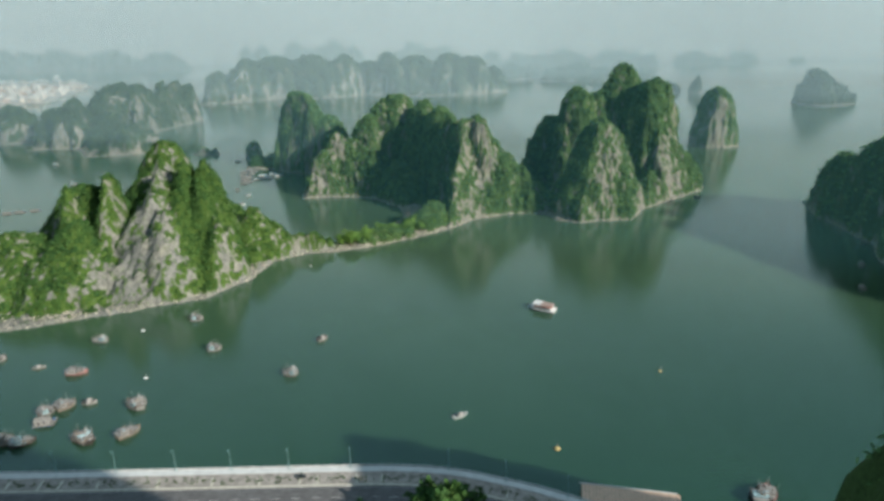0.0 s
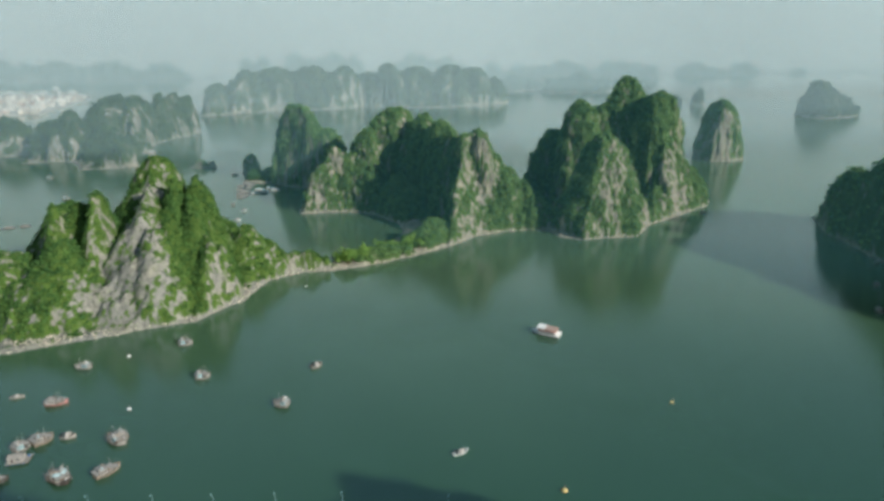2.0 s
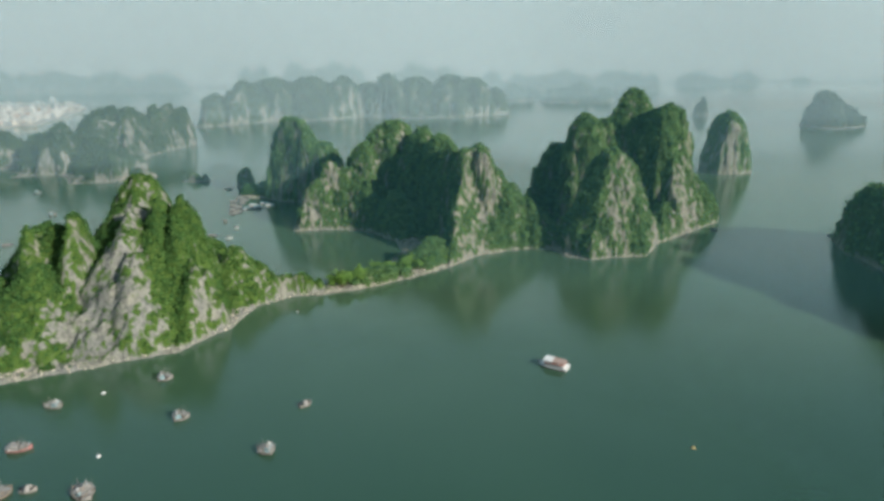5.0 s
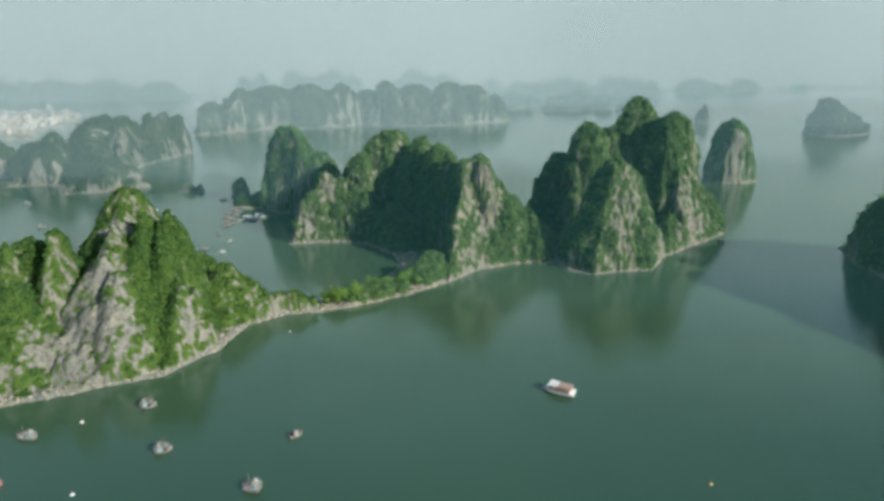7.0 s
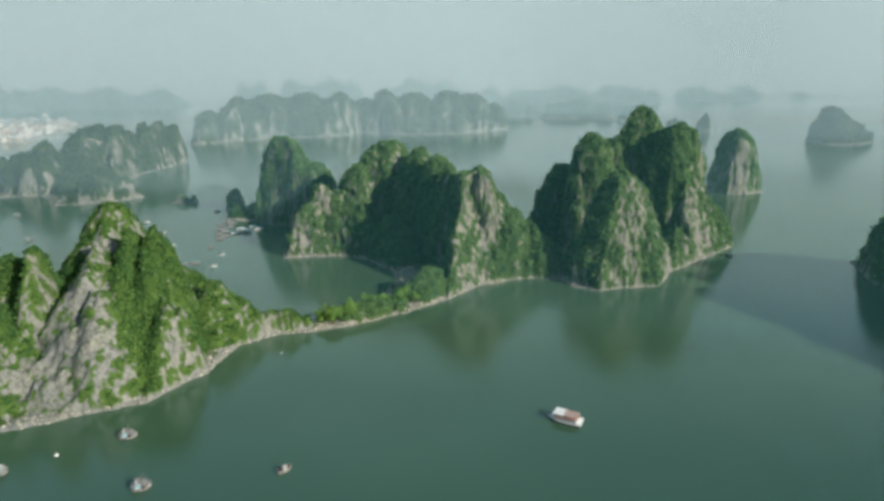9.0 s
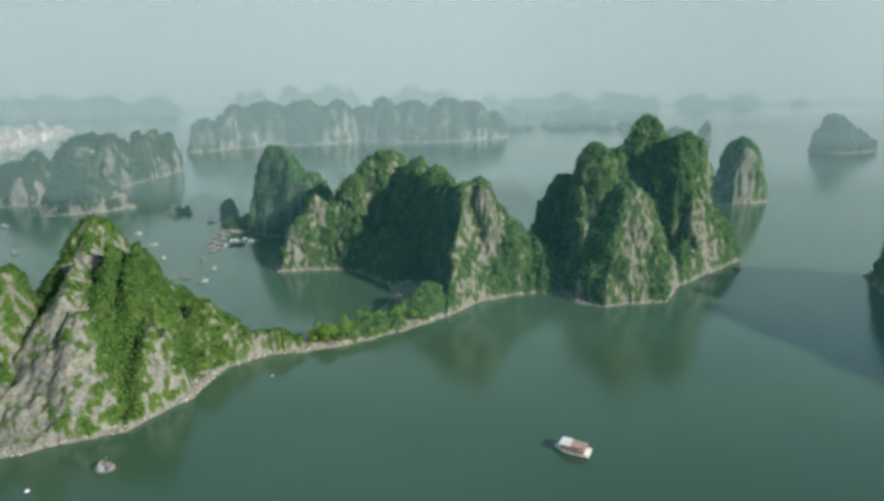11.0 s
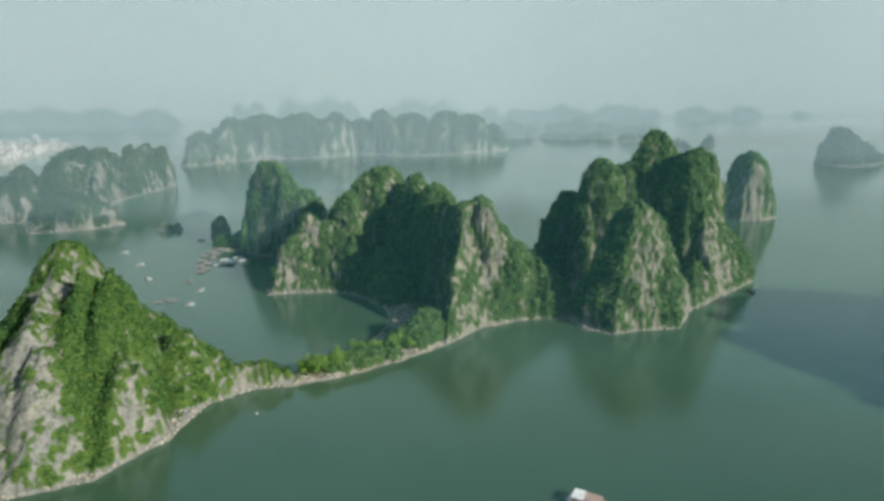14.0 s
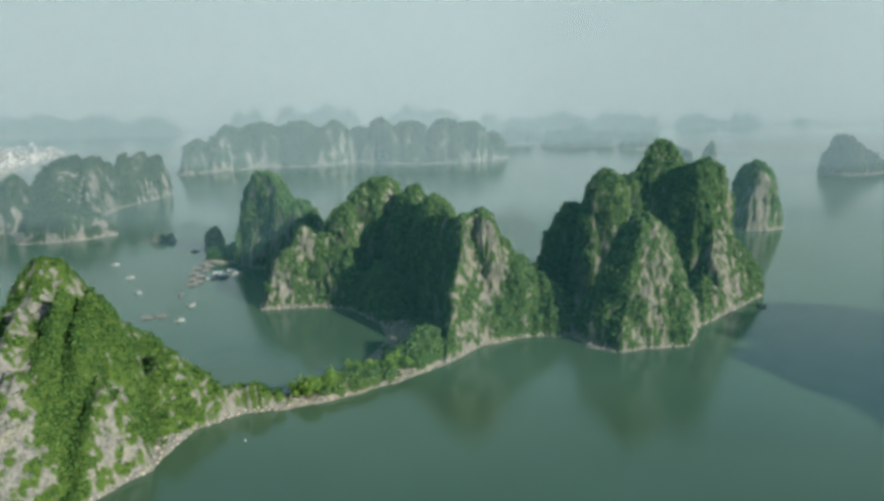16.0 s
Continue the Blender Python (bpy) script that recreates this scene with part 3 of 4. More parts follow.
# ---------------------------------------------------------------- sea haze, imitated by thin upright sheets between the rows of islands
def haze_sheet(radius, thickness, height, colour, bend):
    m = bpy.data.materials.new("painted_haze")
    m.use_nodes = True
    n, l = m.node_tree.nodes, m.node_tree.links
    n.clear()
    out, mixer, clear, haze_paint = (n.new("ShaderNode" + k) for k in ("OutputMaterial", "MixShader", "BsdfTransparent", "BsdfDiffuse"))
    haze_paint.inputs[0].default_value = (*colour, 1)
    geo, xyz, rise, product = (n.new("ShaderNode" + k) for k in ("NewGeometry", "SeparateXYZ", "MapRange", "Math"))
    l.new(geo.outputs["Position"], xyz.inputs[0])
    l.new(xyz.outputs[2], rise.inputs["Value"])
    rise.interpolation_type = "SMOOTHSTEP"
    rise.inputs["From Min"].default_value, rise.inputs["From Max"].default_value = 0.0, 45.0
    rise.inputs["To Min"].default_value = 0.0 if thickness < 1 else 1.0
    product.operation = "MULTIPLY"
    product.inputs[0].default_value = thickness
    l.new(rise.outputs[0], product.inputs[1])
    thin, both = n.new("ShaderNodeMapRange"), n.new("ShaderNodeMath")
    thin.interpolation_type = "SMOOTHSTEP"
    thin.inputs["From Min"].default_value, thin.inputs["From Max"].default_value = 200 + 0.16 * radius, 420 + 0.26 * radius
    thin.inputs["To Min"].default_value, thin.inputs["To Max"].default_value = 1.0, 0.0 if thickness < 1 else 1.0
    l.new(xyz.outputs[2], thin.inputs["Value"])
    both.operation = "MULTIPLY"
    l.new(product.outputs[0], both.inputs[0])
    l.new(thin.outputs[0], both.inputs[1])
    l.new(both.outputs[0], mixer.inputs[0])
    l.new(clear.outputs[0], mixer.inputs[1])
    l.new(haze_paint.outputs[0], mixer.inputs[2])
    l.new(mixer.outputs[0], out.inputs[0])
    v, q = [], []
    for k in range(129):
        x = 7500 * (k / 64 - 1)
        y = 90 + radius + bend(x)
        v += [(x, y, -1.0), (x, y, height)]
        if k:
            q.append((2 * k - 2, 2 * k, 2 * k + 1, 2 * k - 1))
    ob = new("haze_card", mesh_from_arrays("haze_card", np.array(v), np.array(q), m))
    return tagged(ob, "upright sheet imitating pale sea haze over the water", "haze", kind="structure")


def clamp(lo, hi, v):
    return max(lo, min(hi, v))


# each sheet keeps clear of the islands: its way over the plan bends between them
# the two nearest sheets are teal, to cool the shaded rock behind them
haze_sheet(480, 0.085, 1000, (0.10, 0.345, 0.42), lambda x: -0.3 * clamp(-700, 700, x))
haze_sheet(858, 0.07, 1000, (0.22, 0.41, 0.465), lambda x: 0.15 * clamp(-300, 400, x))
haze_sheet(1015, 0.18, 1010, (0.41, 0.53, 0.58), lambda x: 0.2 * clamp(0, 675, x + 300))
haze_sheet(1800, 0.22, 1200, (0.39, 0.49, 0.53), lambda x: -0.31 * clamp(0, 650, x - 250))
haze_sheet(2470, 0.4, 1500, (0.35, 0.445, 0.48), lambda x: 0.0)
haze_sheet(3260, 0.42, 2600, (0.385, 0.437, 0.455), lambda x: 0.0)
# opaque last sheet: a backdrop painted in the colour of the hazy sky
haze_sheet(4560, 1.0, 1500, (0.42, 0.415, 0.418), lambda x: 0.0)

# ---------------------------------------------------------------- mainland: the hills under the flight and the coast road
island("dark wooded hills above the coast road",
       [(-420, 236), (-209, 233), (-103, 234), (-50, 235), (-23, 234), (3, 231), (29, 224), (53, 214), (80, 196), (112, 190), (150, 205), (185, 232), (240, 250), (300, 220), (330, 120), (340, -40), (300, -200), (-300, -220), (-460, -100), (-480, 120)],
       # the 222, 165 and 152 m towers stay out of view, added to cast shade
       [(135, 142, 100, 42, 38, 54, 2.2), (231, 79, 165, 95, 80, 54, 1.1), (216, 76, 152, 60, 70, 54, 1.7), (128, -6, 222, 58, 50, 0, 4.0), (230, 100, 80, 60, 50, 0, 2.2), (0, 128, 36, 30, 34, 0, 2.2), (-40, 96, 58, 44, 40, 0, 2.2), (-100, 166, 34, 36, 30, 0, 2.4), (-165, 158, 48, 36, 40, 0, 2.4), (-110, 60, 100, 90, 62, 0, 2.2), (-240, 60, 90, 100, 80, 0, 2.0), (-20, -110, 120, 160, 80, 0, 2.0)],
       3.6, MAT_KARST_MID, MAT_LEAF_MID, 7000, 2.6, 47, 8, lush=0.5, bench=6, cliffs=7, name="coastal_hill", category="hill")


# ---------------------------------------------------------------- small shapes
def box(bm, size, at=(0, 0, 0), turn=0.0, bevel=0.0):
    """Adds a box to a bmesh: size, centre, turn about z in degrees."""
    made = bmesh.ops.create_cube(bm, size=1.0)["verts"]
    m = Matrix.Translation(at) @ Matrix.Rotation(radians(turn), 4, "Z") @ Matrix.Diagonal((*size, 1))
    bmesh.ops.transform(bm, matrix=m, verts=made)
    if bevel:
        edges = list({e for v in made for e in v.link_edges})
        bmesh.ops.bevel(bm, geom=edges, offset=bevel, segments=2, affect="EDGES", profile=0.5)
    return bm


def rod(bm, a, b, r1, r2=None, sides=8):
    """Adds a tapered rod from a to b."""
    a, b = Vector(a), Vector(b)
    d = b - a
    m = Matrix.Translation((a + b) / 2) @ d.to_track_quat("Z", "Y").to_matrix().to_4x4()
    bmesh.ops.create_cone(bm, cap_ends=True, segments=sides, radius1=r1, radius2=r1 if r2 is None else r2, depth=d.length, matrix=m)
    return bm


def gable(bm, length, width, base, rise, over=0.3, thick=0.12):
    """Adds a pitched roof along x."""
    hl, hw = length / 2 + over, width / 2 + over
    for s in (-1, 1):
        v = [bm.verts.new(p) for p in ((-hl, 0, base + rise), (hl, 0, base + rise), (hl, s * hw, base - 0.1), (-hl, s * hw, base - 0.1),
                                       (-hl, 0, base + rise + thick), (hl, 0, base + rise + thick), (hl, s * hw, base - 0.1 + thick), (-hl, s * hw, base - 0.1 + thick))]
        for f in ((0, 1, 2, 3), (7, 6, 5, 4), (0, 4, 5, 1), (1, 5, 6, 2), (2, 6, 7, 3), (3, 7, 4, 0)):
            bm.faces.new([v[k] for k in f])
    bmesh.ops.recalc_face_normals(bm, faces=bm.faces)
    return bm


def hull_shape(bm, length, beam, depth, draught=0.5, sheer=0.5, stern=0.7, wall=0.12):
    """A planked boat's hull, open above: bow at +x, raised ends, with a thickness to its sides."""
    rows, n = [], 12
    for k in range(n + 1):
        u = k / n
        x = length * (u - 0.5)
        w = beam / 2 * (stern + (1 - stern) * min(1, u / 0.35)) if u < 0.35 else beam / 2 * (1 - max(0, (u - 0.5) / 0.5) ** 2.2)
        w = max(w, 0.05)
        top = depth + sheer * (2 * u - 1) ** 2 * (1.0 if u > 0.5 else 0.45)
        keel = -draught * (1 - max(0, (u - 0.7) / 0.3) ** 2)
        inner = max(w - wall, 0.02)
        rows.append([bm.verts.new(p) for p in ((x, 0, keel), (x, w * 0.72, keel * 0.55), (x, w, top * 0.45), (x, w * 1.03, top), (x, inner, top), (x, inner * 0.96, depth * 0.5),
                                               (x, -inner * 0.96, depth * 0.5), (x, -inner, top), (x, -w * 1.03, top), (x, -w, top * 0.45), (x, -w * 0.72, keel * 0.55))])
    for a, b in zip(rows, rows[1:]):
        for j in range(len(a)):
            i = (j + 1) % len(a)
            bm.faces.new((a[j], a[i], b[i], b[j]))
    bm.faces.new(rows[0])
    bm.faces.new(rows[-1][::-1])
    bmesh.ops.recalc_face_normals(bm, faces=bm.faces)
    return bm


# ---------------------------------------------------------------- materials of small things
MAT_ASPHALT = plain("asphalt", (0.13, 0.128, 0.13), 0.9, 0, 0.25, 0.4)
MAT_CONCRETE = plain("pale_concrete", (0.62, 0.63, 0.62), 0.85, 0, 0.1, 0.3)
MAT_PAVING = plain("verge_paving", (0.34, 0.31, 0.28), 0.9, 0, 0.3, 0.3)
MAT_KERB = plain("kerb_stone", (0.6, 0.57, 0.48), 0.85, 0, 0.25, 0.5)
MAT_LINE = plain("road_paint", (0.75, 0.75, 0.72), 0.7, 0, 0.15, 0.8)
MAT_POLE = plain("painted_pole", (0.26, 0.42, 0.4), 0.45, 0.3, 0.15, 1)
MAT_GLASS = plain("lamp_lens", (0.7, 0.75, 0.75), 0.2, 0, 0.1, 2)
MAT_WOOD = plain("weathered_wood", (0.3, 0.24, 0.19), 0.85, 0, 0.4, 0.8)
MAT_PLANK = plain("sun_bleached_planks", (0.72, 0.49, 0.36), 0.85, 0, 0.2, 0.8)
MAT_DARKWOOD = plain("tarred_wood", (0.05, 0.04, 0.035), 0.7, 0, 0.4, 0.8)
MAT_GREYWOOD = plain("grey_planks", (0.26, 0.245, 0.225), 0.85, 0, 0.35, 0.8)
MAT_PALEBOAT = plain("faded_boat_paint", (0.5, 0.55, 0.54), 0.55, 0, 0.25, 0.7)
MAT_WHITE = plain("white_boat_paint", (0.72, 0.72, 0.71), 0.5, 0, 0.2, 0.7)
MAT_RED = plain("faded_red_paint", (0.36, 0.17, 0.16), 0.6, 0, 0.35, 0.7)
MAT_BLUE = plain("faded_blue_paint", (0.3, 0.42, 0.46), 0.6, 0, 0.3, 0.7)
MAT_RUST = plain("rusty_red_roof", (0.36, 0.17, 0.13), 0.8, 0, 0.35, 0.5)
MAT_BROWN = plain("faded_brown_canvas", (0.4, 0.29, 0.25), 0.85, 0, 0.35, 0.9)
MAT_TARP = plain("pale_tarpaulin", (0.29, 0.28, 0.265), 0.8, 0, 0.25, 0.8)
MAT_TURQ = plain("turquoise_sheet", (0.3, 0.44, 0.47), 0.6, 0, 0.25, 0.6)
MAT_WINDOW = plain("dark_glazing", (0.03, 0.045, 0.05), 0.15, 0, 0.2, 1)
MAT_TYRE = plain("rubber", (0.02, 0.02, 0.02), 0.85, 0, 0.2, 4)
MAT_CAR = plain("dark_car_paint", (0.03, 0.032, 0.038), 0.25, 0.2, 0.1, 2)
MAT_BARREL = plain("blue_plastic", (0.05, 0.14, 0.3), 0.5, 0, 0.2, 2)
MAT_YELLOW = plain("yellow_float", (0.48, 0.38, 0.16), 0.6, 0, 0.2, 2)
MAT_BARK = plain("tree_bark", (0.16, 0.12, 0.085), 0.95, 0, 0.35, 2)
MAT_PLASTER = plain("white_plaster", (0.68, 0.63, 0.58), 0.8, 0, 0.2, 0.1)
MAT_PLASTER2 = plain("cream_plaster", (0.64, 0.56, 0.48), 0.8, 0, 0.2, 0.1)
MAT_TILE = plain("red_roof_tile", (0.38, 0.19, 0.14), 0.85, 0, 0.3, 0.3)
MAT_SOIL = plain("town_ground", (0.42, 0.39, 0.35), 0.95, 0, 0.3, 0.02)
MAT_LEAF_BRIGHT = leaf_material("bright_tree_leaves", (0.08, 0.165, 0.04), (0.18, 0.32, 0.07), (0.27, 0.4, 0.11))

MAT_LEAF_DULL = leaf_material("verge_shrub_leaves", (0.05, 0.1, 0.04), (0.1, 0.16, 0.07), (0.16, 0.21, 0.11))

# ---------------------------------------------------------------- coast road
ROAD_Z = 6.0
SEA_EDGE = [(-420, 253), (-300, 253), (-209, 253), (-156, 253.5), (-103, 254.5), (-50, 255.5), (-23, 255.5), (3, 252.5), (29, 244.5), (53, 234.5), (78, 220), (104, 200), (128, 176)]


def road_line(points, per=6):
    """A smooth line through the plan's points."""
    out = []
    p = [Vector((*q, 0)) for q in points]
    p = [2 * p[0] - p[1]] + p + [2 * p[-1] - p[-2]]
    for a, b, c, d in zip(p, p[1:], p[2:], p[3:]):
        for k in range(per):
            t = k / per
            out.append(0.5 * ((2 * b) + (c - a) * t + (2 * a - 5 * b + 4 * c - d) * t * t + (3 * b - a - 3 * c + d) * t ** 3))
    return out + [p[-2]]


EDGE = road_line(SEA_EDGE)


def strip(name, inner, outer, z, drop, mat, label, category, kind="structure"):
    """A band along the coast between two distances landward of the sea edge, with a thickness."""
    bm = bmesh.new()
    rows = []
    for k, p in enumerate(EDGE):
        t = (EDGE[min(k + 1, len(EDGE) - 1)] - EDGE[max(k - 1, 0)]).normalized()
        side = Vector((t.y, -t.x, 0))
        a, b = p + side * inner, p + side * outer
        rows.append([bm.verts.new(v) for v in ((a.x, a.y, z), (b.x, b.y, z), (b.x, b.y, z - drop), (a.x, a.y, z - drop))])
    for a, b in zip(rows, rows[1:]):
        for j in range(4):
            bm.faces.new((a[j], b[j], b[(j + 1) % 4], a[(j + 1) % 4]))
    bm.faces.new(rows[0])
    bm.faces.new(rows[-1][::-1])
    bmesh.ops.recalc_face_normals(bm, faces=bm.faces)
    return tagged(part(name, bm, mat, None, label), category=category, kind=kind)


def along(s, off):
    """Plan place and heading at s metres along the coast edge, off metres landward."""
    for a, b in zip(EDGE, EDGE[1:]):
        d = (b - a).length
        if s <= d:
            t = (b - a) / d
            q = a + t * s + Vector((t.y, -t.x, 0)) * off
            return q.x, q.y, math.degrees(math.atan2(t.y, t.x))
        s -= d
    return EDGE[-1].x, EDGE[-1].y, -45.0


strip("sea_wall", -0.5, 0.6, ROAD_Z - 0.3, 8.0, MAT_CONCRETE, "pale concrete sea wall along the coast road", "sea wall")
strip("pavement", 0.6, 4.2, ROAD_Z, 8.0, MAT_CONCRETE, "pale concrete promenade beside the sea", "pavement")
verge = strip("verge", 4.2, 13.0, ROAD_Z - 0.12, 7.0, MAT_PAVING, "brownish planted verge between promenade and road", "verge")
strip("kerb", 13.0, 14.0, ROAD_Z + 0.08, 7.0, MAT_KERB, "cream-painted kerb along the road", "kerb")
road = strip("road", 14.0, 30.0, ROAD_Z - 0.1, 7.0, MAT_ASPHALT, "dark asphalt coast road with faded white lines", "road")

# parapet of the promenade: a low pierced wall with posts
parapet = new("parapet")
for s in range(0, 552, 6):
    x, y, a = along(s, 0.1)
    if -235 < x < 70:
        bm = box(bmesh.new(), (0.45, 0.45, 1.15), (0, 0, 0.57), 0, 0.04)
        rod(bm, (0, 0, 1.15), (0, 0, 1.3), 0.24, 0.1)
        p = part("post", bm, MAT_CONCRETE, parapet)
        p.matrix_basis = pose(x, y, ROAD_Z - 0.3, 0, 0, a)
        bm = box(bmesh.new(), (5.5, 0.22, 0.16), (3, 0, 0.95))
        box(bm, (5.5, 0.22, 0.3), (3, 0, 0.2))
        for j in range(7):
            box(bm, (0.12, 0.12, 0.6), (0.7 + j * 0.77, 0, 0.6))
        p = part("rail", bm, MAT_CONCRETE, parapet)
        p.matrix_basis = pose(x, y, ROAD_Z - 0.3, 0, 0, a)
tagged(parapet, "pale concrete balustrade on the edge of the promenade", "balustrade")

# cross paths of the verge and its clipped bushes
vr = random.Random(77)
for s in range(130, 520, 13):
    if vr.random() < 0.3:
        continue
    x, y, a = along(s + vr.uniform(-3, 3), 9.4)
    bm = box(bmesh.new(), (vr.uniform(0.6, 1.1), vr.uniform(5.0, 7.0), 0.16), (0, 0, 0), vr.uniform(4, 12))
    p = part("path_slab", bm, MAT_KERB, verge)
    p.matrix_basis = pose(x, y, ROAD_Z - 0.1, 0, 0, a)
rng = np.random.default_rng(5)
pts = []
for s in range(130, 520, 13):
    for _ in range(16):
        off = rng.uniform(1.4, 11.8)
        x, y, a = along(s + off, min(12.3, rng.normal(8.8, 1.3)))
        pts.append((x, y, ROAD_Z - 0.1))
leaf_cover("verge_bushes", np.array(pts), rng.uniform(0.25, 0.7, len(pts)), MAT_LEAF_DULL, verge, 16, 8)
for s in range(120, 540, 9):
    x, y, a = along(s, 21.8)
    p = part("lane_mark", box(bmesh.new(), (4.0, 0.16, 0.012), (0, 0, 0)), MAT_LINE, road)
    p.matrix_basis = pose(x, y, ROAD_Z - 0.094, 0, 0, a)
for off in (14.7, 29.3):
    for s in range(120, 540, 6):
        x, y, a = along(s, off)
        p = part("edge_line", box(bmesh.new(), (6.2, 0.14, 0.012), (0, 0, 0)), MAT_LINE, road)
        p.matrix_basis = pose(x, y, ROAD_Z - 0.094, 0, 0, a)


def street_lamp():
    lamp = new("street_lamp")
    bm = rod(bmesh.new(), (0, 0, 0), (0, 0, 0.9), 0.26, 0.2, 10)
    box(bm, (0.7, 0.7, 0.12), (0, 0, 0.06), 0, 0.02)
    part("base", bm, MAT_POLE, lamp)
    part("pole", rod(bmesh.new(), (0, 0, 0.9), (0, 0, 11.2), 0.13, 0.07, 10), MAT_POLE, lamp)
    bm = rod(bmesh.new(), (0, 0, 11.0), (0, -0.5, 11.6), 0.06, 0.05)
    rod(bm, (0, -0.5, 11.6), (0, -1.1, 11.75), 0.05, 0.04)
    arm = part("arm", bm, MAT_POLE, lamp)
    part("lamp_head", box(bmesh.new(), (0.42, 1.0, 0.2), (0, -1.4, 11.75), 0, 0.05), MAT_POLE, arm)
    part("lens", box(bmesh.new(), (0.34, 0.8, 0.06), (0, -1.4, 11.64)), MAT_GLASS, lamp)
    return tagged(lamp, "pale grey-green street lamp on the promenade edge", "street lamp", "street lamps along the coast road")


LAMPS = [(-182, 254), (-154, 254.2), (-126, 254.4), (-100, 254.6), (-73, 255), (-44, 255.3), (2, 252.6), (28, 244.6), (54, 233.6), (-209, 253), (-236, 253)]
lamp = street_lamp()
lamp.matrix_basis = pose(LAMPS[0][0], LAMPS[0][1] - 1.2, ROAD_Z)
for lx, ly in LAMPS[1:]:
    copy_thing(lamp, pose(lx, ly - 1.2, ROAD_Z, 0, 0, -22 if lx > 20 else 0))


def car(x, y, z, turn):
    c = new("car")
    bm = box(bmesh.new(), (4.3, 1.75, 0.62), (0, 0, 0.62), 0, 0.16)
    body = part("body", bm, MAT_CAR, c)
    bm = bmesh.new()
    lower = [bm.verts.new(p) for p in ((-1.7, -0.82, 0.9), (1.15, -0.82, 0.9), (1.15, 0.82, 0.9), (-1.7, 0.82, 0.9))]
    upper = [bm.verts.new(p) for p in ((-1.2, -0.66, 1.45), (0.45, -0.66, 1.45), (0.45, 0.66, 1.45), (-1.2, 0.66, 1.45))]
    for j in range(4):
        bm.faces.new((lower[j], lower[(j + 1) % 4], upper[(j + 1) % 4], upper[j]))
    part("glazing", bm, MAT_WINDOW, body)
    part("roof", box(bmesh.new(), (1.75, 1.36, 0.06), (-0.37, 0, 1.47), 0, 0.02), MAT_CAR, c)
    for wx in (-1.35, 1.35):
        for wy in (-0.8, 0.8):
            w = part("wheel", rod(bmesh.new(), (wx, wy - 0.1, 0.33), (wx, wy + 0.1, 0.33), 0.33, None, 14), MAT_TYRE, c)
            part("rim", rod(bmesh.new(), (wx, wy - 0.115, 0.33), (wx, wy + 0.115, 0.33), 0.19, None, 10), MAT_POLE, w)
    for wy in (-0.6, 0.6):
        part("headlight", box(bmesh.new(), (0.08, 0.36, 0.16), (2.13, wy, 0.72), 0, 0.02), MAT_GLASS, c)
    c.matrix_basis = pose(x, y, z, 0, 0, turn)
    return tagged(c, "small black car parked on the verge", "car")


car(-66, 247.6, ROAD_Z - 0.12, 4)

# timber wharf below the road
wharf = new("wharf")
for k in range(26):
    bm = box(bmesh.new(), (1.52, 13.0, 0.18), (0, 0, 0), 0, 0.02)
    p = part("plank", bm, MAT_PLANK, wharf)
    p.matrix_basis = pose(62.5 + k * 1.62, 238.4 - k * 0.33, 3.0, 0, 0, -11.5)
for k in range(6):
    for off in (-5, 5):
        part("pile", rod(bmesh.new(), (63 + k * 8, 238 - k * 1.6 + off, -2), (63 + k * 8, 238 - k * 1.6 + off, 2.9), 0.25), MAT_DARKWOOD, wharf)
part("edge_beam", box(bmesh.new(), (43, 0.5, 0.5), (83, 241.3, 3.0), -11.5), MAT_CONCRETE, wharf)
tagged(wharf, "brown timber wharf with a pale edge beam", "wharf")


